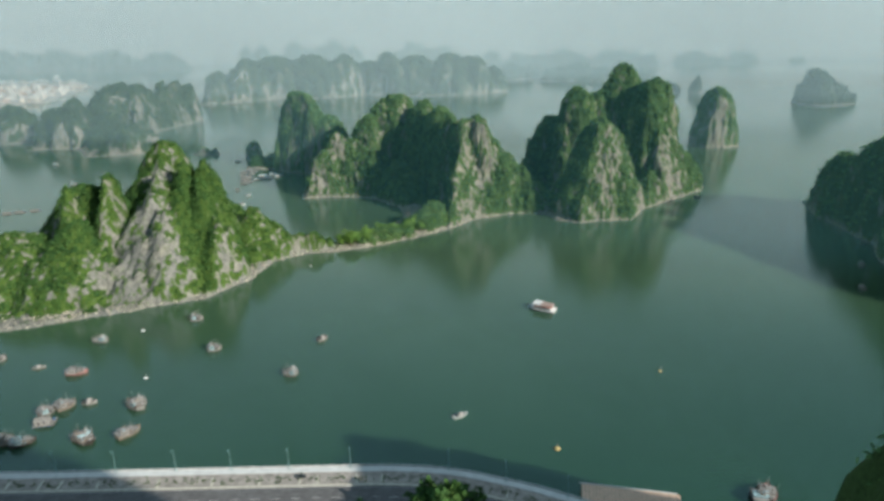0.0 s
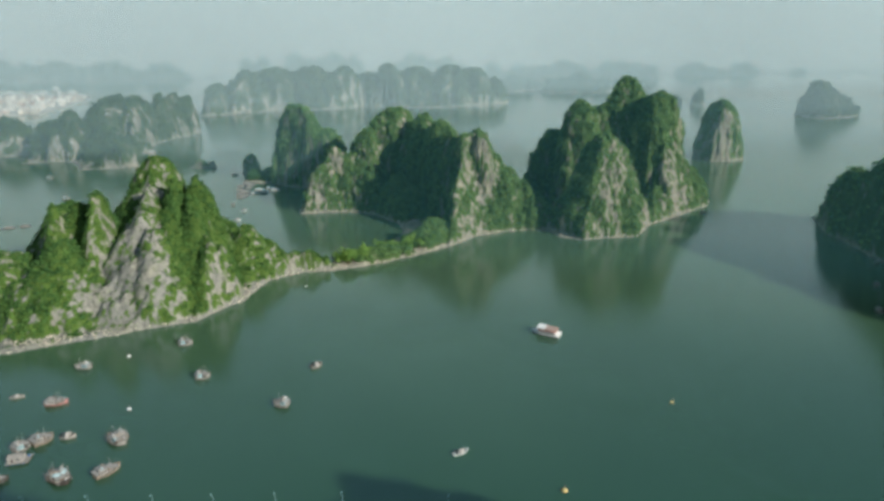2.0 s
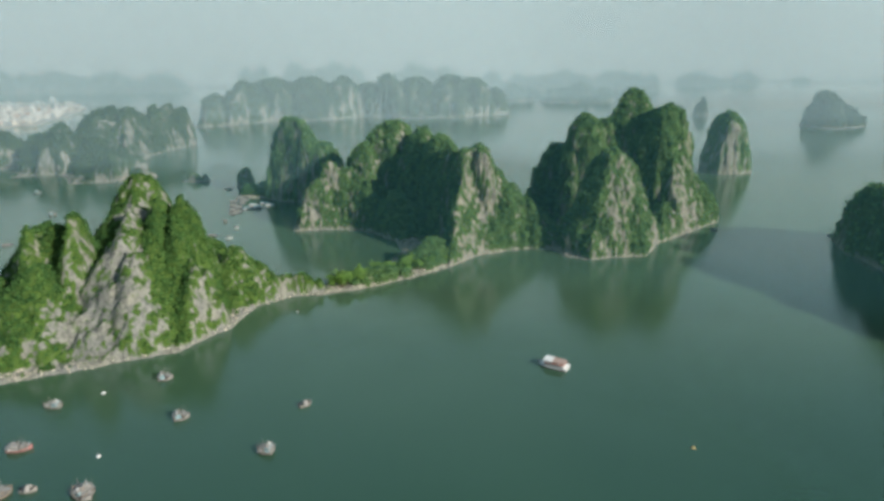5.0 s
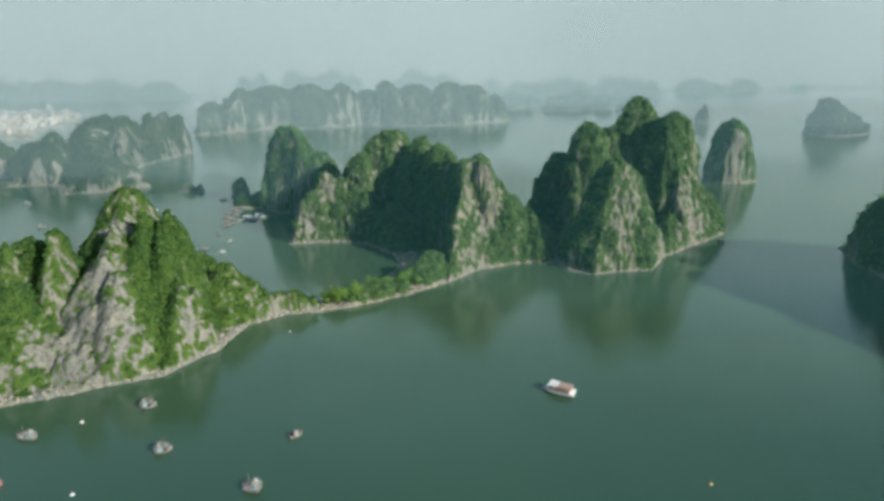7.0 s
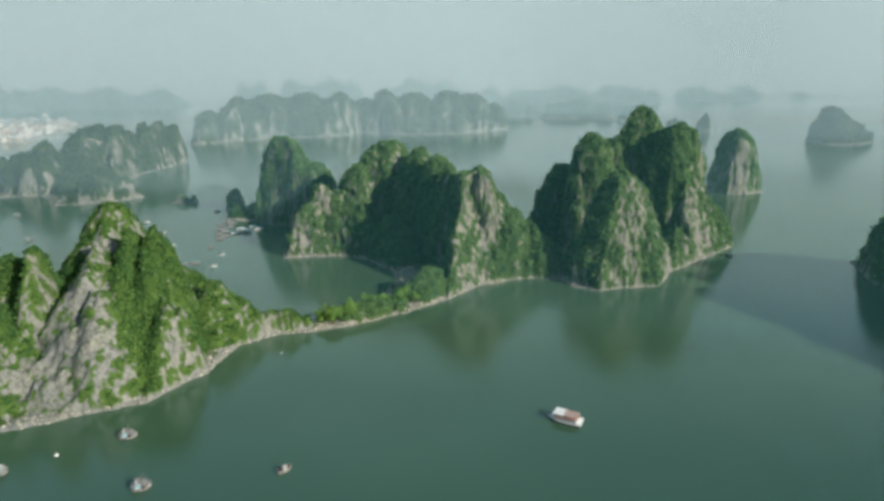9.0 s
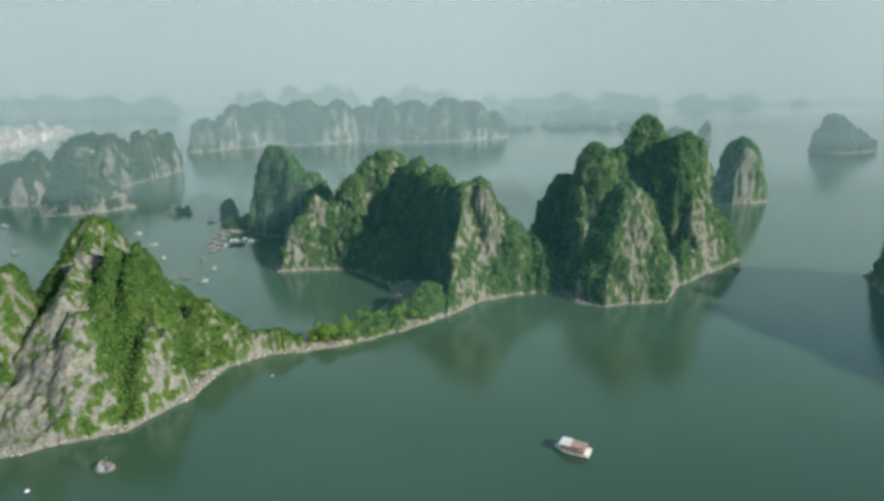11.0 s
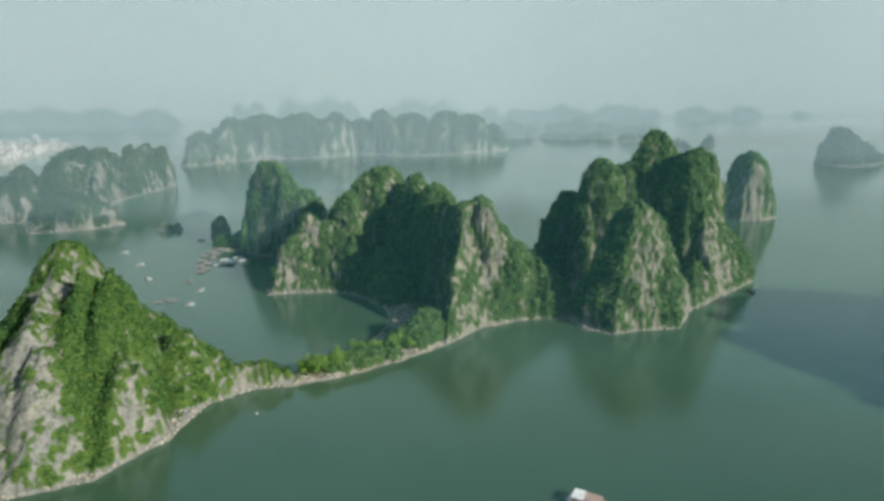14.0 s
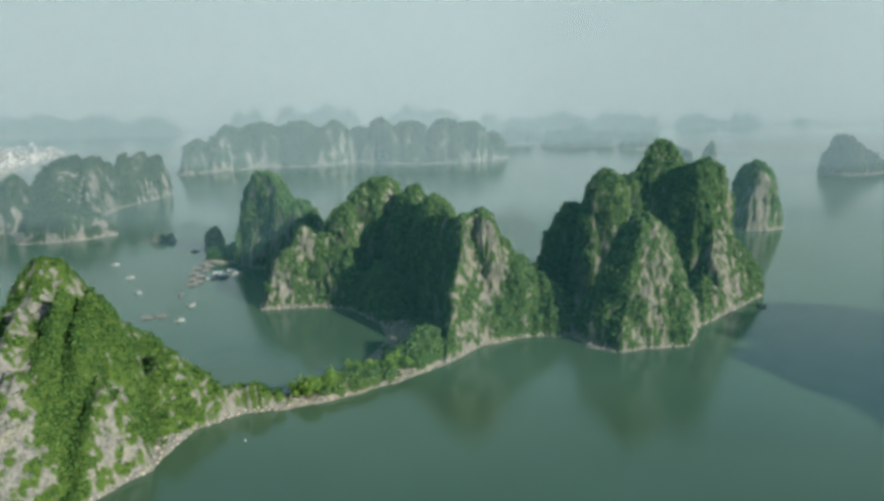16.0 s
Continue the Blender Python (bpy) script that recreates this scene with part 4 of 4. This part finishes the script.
# ---------------------------------------------------------------- boats
def fishing_boat(length, hull_mat, house_mat, roof_mat, nets=True):
    b = new("fishing_boat")
    w = length * 0.37
    hull = part("hull", hull_shape(bmesh.new(), length, w, 1.2, 0.6, 1.1), hull_mat, b)
    part("deck", box(bmesh.new(), (length * 0.78, w * 0.86, 0.12), (-length * 0.05, 0, 0.95)), MAT_GREYWOOD, b)
    part("rubbing_strake", box(box(bmesh.new(), (length * 0.6, 0.12, 0.18), (-length * 0.12, w * 0.5, 1.05)), (length * 0.6, 0.12, 0.18), (-length * 0.12, -w * 0.5, 1.05)), MAT_DARKWOOD, hull)
    house = part("wheelhouse", box(bmesh.new(), (length * 0.3, w * 0.62, 2.4), (-length * 0.2, 0, 2.2), 0, 0.06), house_mat, b)
    for s in (-1, 1):
        for k in (-0.28, -0.2, -0.12):
            part("window", box(bmesh.new(), (length * 0.05, 0.05, 0.6), (length * k, s * (w * 0.31 + 0.01), 2.25)), MAT_WINDOW, house)
    part("window", box(bmesh.new(), (0.05, w * 0.45, 0.6), (-length * 0.07 + 0.01, 0, 2.3)), MAT_WINDOW, house)
    part("roof", box(bmesh.new(), (length * 0.36, w * 0.8, 0.12), (-length * 0.2, 0, 3.46), 0, 0.03), roof_mat, b)
    part("awning", box(bmesh.new(), (length * 0.2, w * 0.8, 0.07), (-length * 0.42, 0, 2.6)), MAT_TARP, b)
    for s in (-1, 1):
        part("awning_post", rod(bmesh.new(), (-length * 0.5, s * w * 0.34, 1.0), (-length * 0.5, s * w * 0.36, 2.6), 0.05), MAT_GREYWOOD, b)
    mast = part("mast", rod(bmesh.new(), (length * 0.12, 0, 0.9), (length * 0.12, 0, 7.2), 0.13, 0.07), MAT_GREYWOOD, b)
    part("boom", rod(bmesh.new(), (length * 0.12, 0, 2.2), (length * 0.38, 0.3, 4.3), 0.06, 0.04), MAT_GREYWOOD, mast)
    part("antenna", rod(bmesh.new(), (-length * 0.2, 0.3, 3.0), (-length * 0.2, 0.3, 4.6), 0.04, 0.02), MAT_GREYWOOD, b)
    part("hatch", box(bmesh.new(), (length * 0.12, w * 0.4, 0.4), (length * 0.06, 0, 1.2), 0, 0.04), MAT_WOOD, b)
    part("bow_post", rod(bmesh.new(), (length * 0.49, 0, 1.4), (length * 0.53, 0, 2.7), 0.12, 0.09), hull_mat, b)
    g = random.Random(int(length * 10))
    for k in range(16):
        x, y = g.uniform(-0.46, 0.36) * length, g.uniform(-0.42, 0.42) * w
        z = 3.5 if -0.37 * length < x < -0.03 * length and abs(y) < w * 0.38 else 1.0
        mat = g.choice((MAT_TARP, MAT_GREYWOOD, MAT_WOOD, MAT_WHITE, MAT_TARP, MAT_DARKWOOD, MAT_BLUE))
        if g.random() < 0.6:
            size = (g.uniform(0.5, 1.5), g.uniform(0.4, 1.2), g.uniform(0.4, 1.1))
            part("crate", box(bmesh.new(), size, (x, y, z + size[2] / 2), g.uniform(0, 90), 0.08), mat, b)
        else:
            part("drum", rod(bmesh.new(), (x, y, z), (x, y, z + 0.9), 0.35), mat, b)
    for k in range(5):
        x, y = g.uniform(-0.45, 0.3) * length, g.choice((-0.4, 0.4)) * w
        part("pole", rod(bmesh.new(), (x, y, 1.0), (x + g.uniform(-1, 1.5), y * 1.25, g.uniform(3.5, 5.5)), 0.07, 0.05), MAT_GREYWOOD, b)
    part("bow_awning", box(bmesh.new(), (length * 0.2, w * 0.7, 0.08), (length * 0.14, 0, 2.7), 3), MAT_TARP, b)
    for px, py in ((0.06, -0.3), (0.06, 0.3), (0.22, -0.28), (0.22, 0.28)):
        part("awning_post", rod(bmesh.new(), (length * px, w * py, 0.95), (length * px, w * py, 2.7), 0.05), MAT_GREYWOOD, b)
    if nets:
        part("net_pile", box(box(bmesh.new(), (length * 0.14, w * 0.55, 0.7), (length * 0.28, 0.1, 1.3), 20, 0.15), (length * 0.08, w * 0.35, 0.6), (length * 0.36, -0.1, 1.4), -30, 0.12), MAT_TURQ if g.random() < 0.5 else MAT_TARP, b)
    return b


def sampan(length, hull_mat, cover_mat):
    b = new("sampan")
    w = length * 0.27
    part("hull", hull_shape(bmesh.new(), length, w, 0.6, 0.25, 0.5, 0.55, 0.08), hull_mat, b)
    for k in (-0.3, 0.05, 0.28):
        part("thwart", box(bmesh.new(), (0.25, w * 0.8, 0.06), (length * k, 0, 0.5)), MAT_GREYWOOD, b)
    bm = bmesh.new()
    n, hl = 8, length * 0.2
    rows = [[bm.verts.new((x, w * 0.42 * math.cos(math.pi * j / n), 0.5 + r * math.sin(math.pi * j / n))) for j in range(n + 1)] for x, r in ((-hl - 0.5, 1.0), (hl - 0.5, 1.05))]
    rows += [[bm.verts.new((x, w * 0.38 * math.cos(math.pi * j / n), 0.5 + (r - 0.07) * math.sin(math.pi * j / n))) for j in range(n + 1)] for x, r in ((hl - 0.5, 1.05), (-hl - 0.5, 1.0))]
    for a, c in zip(rows, rows[1:] + rows[:1]):
        for j in range(n):
            bm.faces.new((a[j], a[j + 1], c[j + 1], c[j]))
    bmesh.ops.recalc_face_normals(bm, faces=bm.faces)
    part("canopy", bm, cover_mat, b, "", True)
    part("oar", rod(bmesh.new(), (length * 0.1, w * 0.4, 0.65), (length * 0.45, w * 0.2, 0.7), 0.04), MAT_GREYWOOD, b)
    part("engine", box(bmesh.new(), (0.4, 0.35, 0.6), (-length * 0.47, 0, 0.7), 0, 0.06), MAT_TYRE, b)
    return b


def raft_house(length, width, roof_mat, wall_mat):
    r = new("raft_house")
    for k in range(int(length / 1.2)):
        part("plank", box(bmesh.new(), (1.1, width, 0.14), (-length / 2 + 0.6 + k * 1.2, 0, 0.72)), MAT_GREYWOOD, r)
    for s in (-1, 0, 1):
        part("beam", box(bmesh.new(), (length, 0.3, 0.3), (0, s * width * 0.42, 0.5)), MAT_DARKWOOD, r)
        for k in range(int(length / 2.4)):
            x = -length / 2 + 1.2 + k * 2.4
            part("barrel", rod(bmesh.new(), (x - 0.45, s * width * 0.4, 0.12), (x + 0.45, s * width * 0.4, 0.12), 0.32), MAT_BARREL, r)
    hl, hw = length * 0.62, width * 0.6
    walls = part("wall", box(bmesh.new(), (hl, hw, 2.2), (-length * 0.1, 0, 1.9)), wall_mat, r)
    part("door", box(bmesh.new(), (0.9, 0.08, 1.8), (-length * 0.1 - hl * 0.2, -hw / 2 - 0.02, 1.7)), MAT_DARKWOOD, walls)
    part("window", box(bmesh.new(), (1.0, 0.08, 0.8), (-length * 0.1 + hl * 0.2, -hw / 2 - 0.02, 2.1)), MAT_WINDOW, walls)
    roof = part("roof", gable(bmesh.new(), hl, hw, 3.0, 1.0), roof_mat, r)
    roof.location = (-length * 0.1, 0, 0)
    part("water_tank", rod(bmesh.new(), (length * 0.36, width * 0.25, 0.8), (length * 0.36, width * 0.25, 1.9), 0.55, None, 12), MAT_BARREL, r)
    return r


def cruise_boat():
    b = new("tour_boat")
    L, W = 21.0, 8.0
    hull = part("hull", hull_shape(bmesh.new(), L, W, 1.8, 0.9, 1.0, 0.9), MAT_WHITE, b)
    part("dark_band", box(bmesh.new(), (L * 0.78, W * 1.0, 0.35), (-L * 0.1, 0, 0.55), 0, 0.05), MAT_DARKWOOD, hull)
    saloon = part("saloon", box(bmesh.new(), (L * 0.62, W * 0.82, 2.3), (-L * 0.08, 0, 2.8), 0, 0.1), MAT_WHITE, b)
    for s in (-1, 1):
        for k in range(8):
            part("window", box(bmesh.new(), (1.1, 0.06, 1.0), (-L * 0.33 + 0.4 + k * 1.55, s * (W * 0.41 + 0.01), 3.0)), MAT_WINDOW, saloon)
    part("upper_deck", box(bmesh.new(), (L * 0.66, W * 0.88, 0.15), (-L * 0.08, 0, 4.05)), MAT_RUST, b)
    part("pilot_house", box(bmesh.new(), (L * 0.14, W * 0.5, 1.9), (L * 0.12, 0, 5.05), 0, 0.08), MAT_WHITE, b)
    part("window", box(bmesh.new(), (0.06, W * 0.42, 0.8), (L * 0.19 + 0.01, 0, 5.3)), MAT_WINDOW, b)
    part("canopy", box(bmesh.new(), (L * 0.3, W * 0.84, 0.12), (L * 0.15, 0, 6.1), 0, 0.04), MAT_WHITE, b)
    part("foredeck", box(bmesh.new(), (L * 0.2, W * 0.66, 0.12), (L * 0.31, 0, 2.05), 0, 0.04), MAT_WHITE, b)
    part("aft_deck", box(bmesh.new(), (L * 0.12, W * 0.76, 0.12), (-L * 0.43, 0, 2.05), 0, 0.04), MAT_WHITE, b)
    for s in (-1, 1):
        part("stanchion", rod(bmesh.new(), (L * 0.28, s * W * 0.36, 1.9), (L * 0.28, s * W * 0.36, 6.05), 0.07), MAT_WHITE, b)
    part("stern_canopy", box(bmesh.new(), (L * 0.2, W * 0.74, 0.1), (-L * 0.3, 0, 6.0), 0, 0.04), MAT_BROWN, b)
    part("roof", box(bmesh.new(), (L * 0.22, W * 0.78, 0.12), (-L * 0.09, 0, 5.9), 0, 0.04), MAT_BROWN, b)
    for x in (-0.38, -0.22, -0.02):
        for s in (-1, 1):
            part("stanchion", rod(bmesh.new(), (L * x, s * W * 0.34, 4.1), (L * x, s * W * 0.34, 6.0), 0.07), MAT_WHITE, b)
    for s in (-1, 1):
        bm = rod(bmesh.new(), (-L * 0.4, s * W * 0.42, 5.0), (L * 0.22, s * W * 0.42, 5.0), 0.05)
        for k in range(9):
            x = -L * 0.4 + k * L * 0.62 / 8
            rod(bm, (x, s * W * 0.42, 4.1), (x, s * W * 0.42, 5.0), 0.04)
        part("railing", bm, MAT_WHITE, b)
    part("mast", rod(bmesh.new(), (-L * 0.02, 0, 6.0), (-L * 0.02, 0, 9.4), 0.12, 0.05), MAT_RUST, b)
    part("bowsprit", rod(bmesh.new(), (L * 0.46, 0, 2.4), (L * 0.56, 0, 3.2), 0.12, 0.08), MAT_RUST, b)
    return b


def float_buoy(x, y, mat, label, size=1.0):
    b = new("float")
    bm = bmesh.new()
    bmesh.ops.create_uvsphere(bm, u_segments=14, v_segments=9, radius=size, matrix=Matrix.Diagonal((1, 1, 0.7, 1)))
    part("drum", bm, mat, b, "", True)
    part("ring", rod(bmesh.new(), (0, 0, -0.1), (0, 0, 0.12), size * 1.12, None, 16), MAT_TYRE, b)
    part("stake", rod(bmesh.new(), (0, 0, 0.5), (0, 0, 1.5 + size), 0.05, 0.04), MAT_GREYWOOD, b)
    part("flag", box(bmesh.new(), (0.5, 0.03, 0.35), (0.27, 0, 1.3 + size)), MAT_RED, b)
    b.matrix_basis = pose(x, y, 0)
    return tagged(b, label, "float")


tour = cruise_boat()
tour.matrix_basis = pose(75, 447, 0, 0, 0, 152) @ Matrix.Diagonal((1.0, 1.25, 0.85, 1))
tagged(tour, "white tour boat with a rust-red upper deck", "boat")

GROUP = "fishing boats at anchor in the bay"
big = fishing_boat(15.0, MAT_WOOD, MAT_GREYWOOD, MAT_TARP)
red = fishing_boat(14.5, MAT_RED, MAT_TARP, MAT_TARP, False)
pale = fishing_boat(12.5, MAT_GREYWOOD, MAT_TURQ, MAT_TARP)
blue = fishing_boat(14.0, MAT_DARKWOOD, MAT_BLUE, MAT_TURQ)
for ob, lab in ((big, "brown wooden fishing boat with pale awnings at anchor"), (red, "faded red fishing boat with a pale wheelhouse"),
                (pale, "grey wooden fishing boat with a pale blue-green wheelhouse"), (blue, "dark fishing boat with a blue-green wheelhouse")):
    tagged(ob, lab, "boat", GROUP)
BULK = Matrix.Diagonal((0.85, 1.25, 1.1, 1))
red.matrix_basis = pose(-229, 357, 0, 0, 0, 15) @ BULK
big.matrix_basis = pose(-167, 292, 0, 0, 0, 52) @ BULK
pale.matrix_basis = pose(-237, 401, 0, 0, 0, 175) @ BULK
blue.matrix_basis = pose(-218, 284, 0, 0, 0, 35) @ BULK
for ob, x, y, a in ((big, -228, 285, 15), (big, -190, 288, 150), (blue, -186, 285.5, -35), (big, -176, 320, 160), (pale, -173, 317, -20), (big, -215, 319, 55), (pale, -222, 312.5, 60),
                    (pale, -182, 435, 20), (pale, -153, 387, 25), (pale, -95, 353, 170), (red, 146, 240, 62), (blue, 141, 237, 75)):
    copy_thing(ob, pose(x, y, 0, 0, 0, a) @ BULK)
small = sampan(8.0, MAT_GREYWOOD, MAT_TARP)
STUB = Matrix.Diagonal((1, 1.5, 1.5, 1))
small.matrix_basis = pose(-257, 364, 0, 0, 0, 15) @ STUB
tagged(small, "small grey wooden sampan with a hooped canopy", "boat", "sampans")
bright = sampan(9.0, MAT_PALEBOAT, MAT_TARP)
bright.matrix_basis = pose(9, 305, 0, 0, 0, 30) @ STUB
tagged(bright, "pale grey-green painted sampan with a light canopy", "boat", "sampans")
for x, y, a in ((-203, 322, 10), (-83, 400, 40), (-288, 376, 100), (337, 830, 40), (320, 783, 10), (-275, 849, 80), (-246, 770, 15), (372, 535, 60), (339, 481, 80), (412, 595, 20),
                (-205, 671, 30), (-241, 706, 10), (-251, 816, 60), (-364, 924, 30), (-327, 862, -20), (-412, 986, 15)):
    copy_thing(bright if x < -220 and y > 600 and x != -275 else small, pose(x, y, 0, 0, 0, a) @ STUB)
for x, y, a in ((-520, 893, 40), (-628, 1040, 20)):
    copy_thing(pale, pose(x, y, 0, 0, 0, a) @ BULK)
for x, y, r in ((-214, 417, 1.25), (-183, 350, 1.25), (-119, 547, 0.8)):
    float_buoy(x, y, MAT_WHITE, "white round mooring float", r)
for x, y, r in ((57, 275, 1.7), (134, 352, 1.2), (150, 241, 1.1)):
    float_buoy(x, y, MAT_YELLOW, "small yellow mooring float", r)

# rafts and the floating village
raft = raft_house(11, 8, MAT_GREYWOOD, MAT_TARP)
raft.matrix_basis = pose(-217, 302, 0, 0, 0, 12)
tagged(raft, "plank raft with a hut moored among boats", "raft house", "raft houses")
raft2 = raft_house(14, 8, MAT_TURQ, MAT_PLASTER)
raft2.matrix_basis = pose(-252, 922, 0, 0, 0, 10)
tagged(raft2, "floating house with a turquoise sheet roof", "raft house", "raft houses")
for ob, x, y, a in ((raft, -334, 1051, 0), (raft, -296, 982, 8), (raft, -286, 971, 15), (raft, -298, 962, 10), (raft, -284, 952, 100), (raft, -292, 938, 12), (raft, -281, 926, 20), (raft, -286, 912, 95),
                    (raft, -274, 902, 15), (raft, -277, 890, 10), (raft2, -264, 940, 10), (raft2, -257, 928, 95), (raft2, -264, 916, 20), (raft2, -240, 938, 20), (raft2, -250, 950, 5)):
    copy_thing(ob, pose(x, y, 0, 0, 0, a) @ Matrix.Diagonal((1.1, 1.1, 0.7, 1)))
for x, y, a in ((-281, 780, 8), (-268, 783, 5), (-504, 745, 12), (-490, 752, 20), (-516, 740, 12)):
    copy_thing(raft, pose(x, y, 0, 0, 0, a) @ Matrix.Diagonal((1.1, 1, 0.55, 1)))

# ---------------------------------------------------------------- trees of the spit, and the clump beside the road
def tree(height, spread, seed, mat, leaves=22):
    t = new("tree")
    r = random.Random(seed)
    bm = bmesh.new()
    top = Vector((r.uniform(-0.4, 0.4), r.uniform(-0.4, 0.4), height * 0.6))
    rod(bm, (0, 0, -0.6), top * 0.5, height * 0.035, height * 0.026)
    rod(bm, top * 0.5, top, height * 0.026, height * 0.014)
    tips = [top]
    for k in range(6):
        a = k * math.tau / 6 + r.uniform(-0.3, 0.3)
        start = top * r.uniform(0.45, 0.9)
        end = start + Vector((math.cos(a) * spread * r.uniform(0.45, 0.75), math.sin(a) * spread * r.uniform(0.45, 0.75), height * r.uniform(0.1, 0.3)))
        rod(bm, start, end, height * 0.014, height * 0.006, 6)
        tips.append(end)
    part("trunk", bm, MAT_BARK, t)
    g = np.random.default_rng(seed)
    pts = []
    for e in tips:
        for _ in range(9):
            pts.append(np.array(e) + g.normal(0, 1, 3) * (spread * 0.26, spread * 0.26, height * 0.1))
    crown = leaf_cover("crown", np.array(pts), g.uniform(0.55, 1.25, len(pts)) * spread * 0.26, mat, t, leaves, seed)
    del crown["kind"]
    return tagged(t, "bushy bright green tree on the rocky spit", "tree", "trees on the spit")


first = tree(11.0, 5.0, 3, MAT_LEAF_BRIGHT)
second = tree(9.0, 4.4, 4, MAT_LEAF_BRIGHT)
first.matrix_basis = pose(-88, 610, 3.5)
second.matrix_basis = pose(-80, 613, 3.5)
SPIT = [(-104, 596), (-78, 612), (-46, 636), (-18, 655), (8, 680), (16, 696)]
tr = random.Random(31)
for k in range(84):
    j = tr.randrange(5)
    u = tr.uniform(0, 1)
    x, y = (SPIT[j][c] * (1 - u) + SPIT[j + 1][c] * u + tr.uniform(-7, 5) for c in (0, 1))
    f = tr.uniform(0.65, 1.4)
    copy_thing((first, second)[k % 2], pose(x, y, 2.6, 0, 0, 47 * k) @ Matrix.Diagonal((f, f, f, 1)))
for k, (x, y) in enumerate(((-150, 583), (-160, 590), (-141, 596), (-128, 594), (60, 716), (75, 722), (100, 726))):
    copy_thing((first, second)[k % 2], pose(x, y, 3.0, 0, 0, 47 * k))
knoll = tree(13.0, 6.5, 9, MAT_LEAF, 30)
tagged(knoll, "broad leafy tree on the landward side of the road", "tree", "trees beside the road")
knoll.matrix_basis = pose(0, 219, 5.5) @ Matrix.Diagonal((1.25, 1.25, 1.35, 1))
for x, y, a, f in ((-8, 216, 120, 1.1), (6, 215, 200, 1.0), (-2, 209, 60, 1.4)):
    copy_thing(knoll, pose(x, y, 5.5, 0, 0, a) @ Matrix.Diagonal((f, f, f, 1)))

# small pale shed by the spit
shed = new("hut")
part("wall", box(bmesh.new(), (6, 4, 3.0), (0, 0, 1.5)), MAT_PLASTER, shed)
part("roof", gable(bmesh.new(), 6, 4, 3.0, 1.1), MAT_TARP, shed)
part("door", box(bmesh.new(), (1.0, 0.08, 2.0), (0.6, -2.02, 1.0)), MAT_DARKWOOD, shed)
shed.matrix_basis = pose(-141, 583, 3.0, 0, 0, 35)
tagged(shed, "small pale hut on the rocky shore", "hut")

# ---------------------------------------------------------------- the far town
bm = bmesh.new()
TOWN = [(-1240, 2040), (-1400, 2000), (-1750, 1960), (-2300, 2300), (-2300, 3000), (-1600, 2950), (-1420, 2700), (-1330, 2400)]
lo = [bm.verts.new((x, y, -2)) for x, y in TOWN]
hi = [bm.verts.new((x, y, 3)) for x, y in TOWN]
bm.faces.new(hi)
for j in range(len(TOWN)):
    bm.faces.new((lo[j], lo[(j + 1) % len(TOWN)], hi[(j + 1) % len(TOWN)], hi[j]))
bmesh.ops.recalc_face_normals(bm, faces=bm.faces)
tagged(part("ground", bm, MAT_SOIL, None, "flat built-up shore of the far town"), category="ground", kind="structure")


def town_house(w, d, h, wall, roof, flat):
    t = new("town_house")
    part("wall", box(bmesh.new(), (w, d, h), (0, 0, h / 2)), wall, t)
    if flat:
        part("roof", box(bmesh.new(), (w + 0.6, d + 0.6, 0.5), (0, 0, h + 0.25)), MAT_CONCRETE, t)
        part("stair_head", box(bmesh.new(), (w * 0.3, d * 0.35, 2.6), (w * 0.2, 0, h + 1.7)), wall, t)
    else:
        part("roof", gable(bmesh.new(), w, d, h + 0.1, d * 0.28, 0.6, 0.3), roof, t)
    for k in range(max(2, int(h / 3.3))):
        part("window_band", box(bmesh.new(), (w * 0.8, 0.2, 1.3), (0, -d / 2 - 0.05, 1.8 + k * 3.2)), MAT_WINDOW, t)
    return tagged(t, "pale plastered town house far across the water", "house", "houses of the far town")


kinds = [town_house(12, 14, 10, MAT_PLASTER, MAT_TILE, True), town_house(16, 14, 14, MAT_PLASTER2, MAT_TILE, True), town_house(14, 11, 7, MAT_PLASTER, MAT_TILE, False),
         town_house(22, 16, 18, MAT_PLASTER, MAT_TILE, True), town_house(18, 12, 8, MAT_PLASTER2, MAT_TILE, False)]
tr = random.Random(12)
spots = []
tries = 0
while len(spots) < 330 and tries < 9000:
    tries += 1
    x, y = tr.uniform(-2150, -1250), tr.uniform(2010, 2900)
    if shore_distance(np.array([x]), np.array([y]), TOWN)[0] > 16 and all((x - a) ** 2 + (y - b) ** 2 > 19 ** 2 for a, b in spots):
        spots.append((x, y))
for k, (x, y) in enumerate(spots):
    m = pose(x, y, 3.0, 0, 0, tr.choice((0, 90, 20, 110)))
    if k < 5:
        kinds[k].matrix_basis = m
    else:
        copy_thing(kinds[tr.randrange(5)], m)
tower = new("town_tower")
part("wall", box(bmesh.new(), (26, 22, 30), (0, 0, 15)), MAT_PLASTER, tower)
part("upper_wall", box(bmesh.new(), (14, 14, 14), (0, 0, 37)), MAT_PLASTER, tower)
part("roof", rod(bmesh.new(), (0, 0, 44), (0, 0, 50), 9, 1, 4), MAT_PLASTER2, tower)
for k in range(8):
    part("window_band", box(bmesh.new(), (22, 0.3, 1.6), (0, -11.1, 3 + k * 3.4)), MAT_WINDOW, tower)
tower.matrix_basis = pose(-1545, 2680, 3)
tagged(tower, "white stepped tower block above the far town", "tower block")
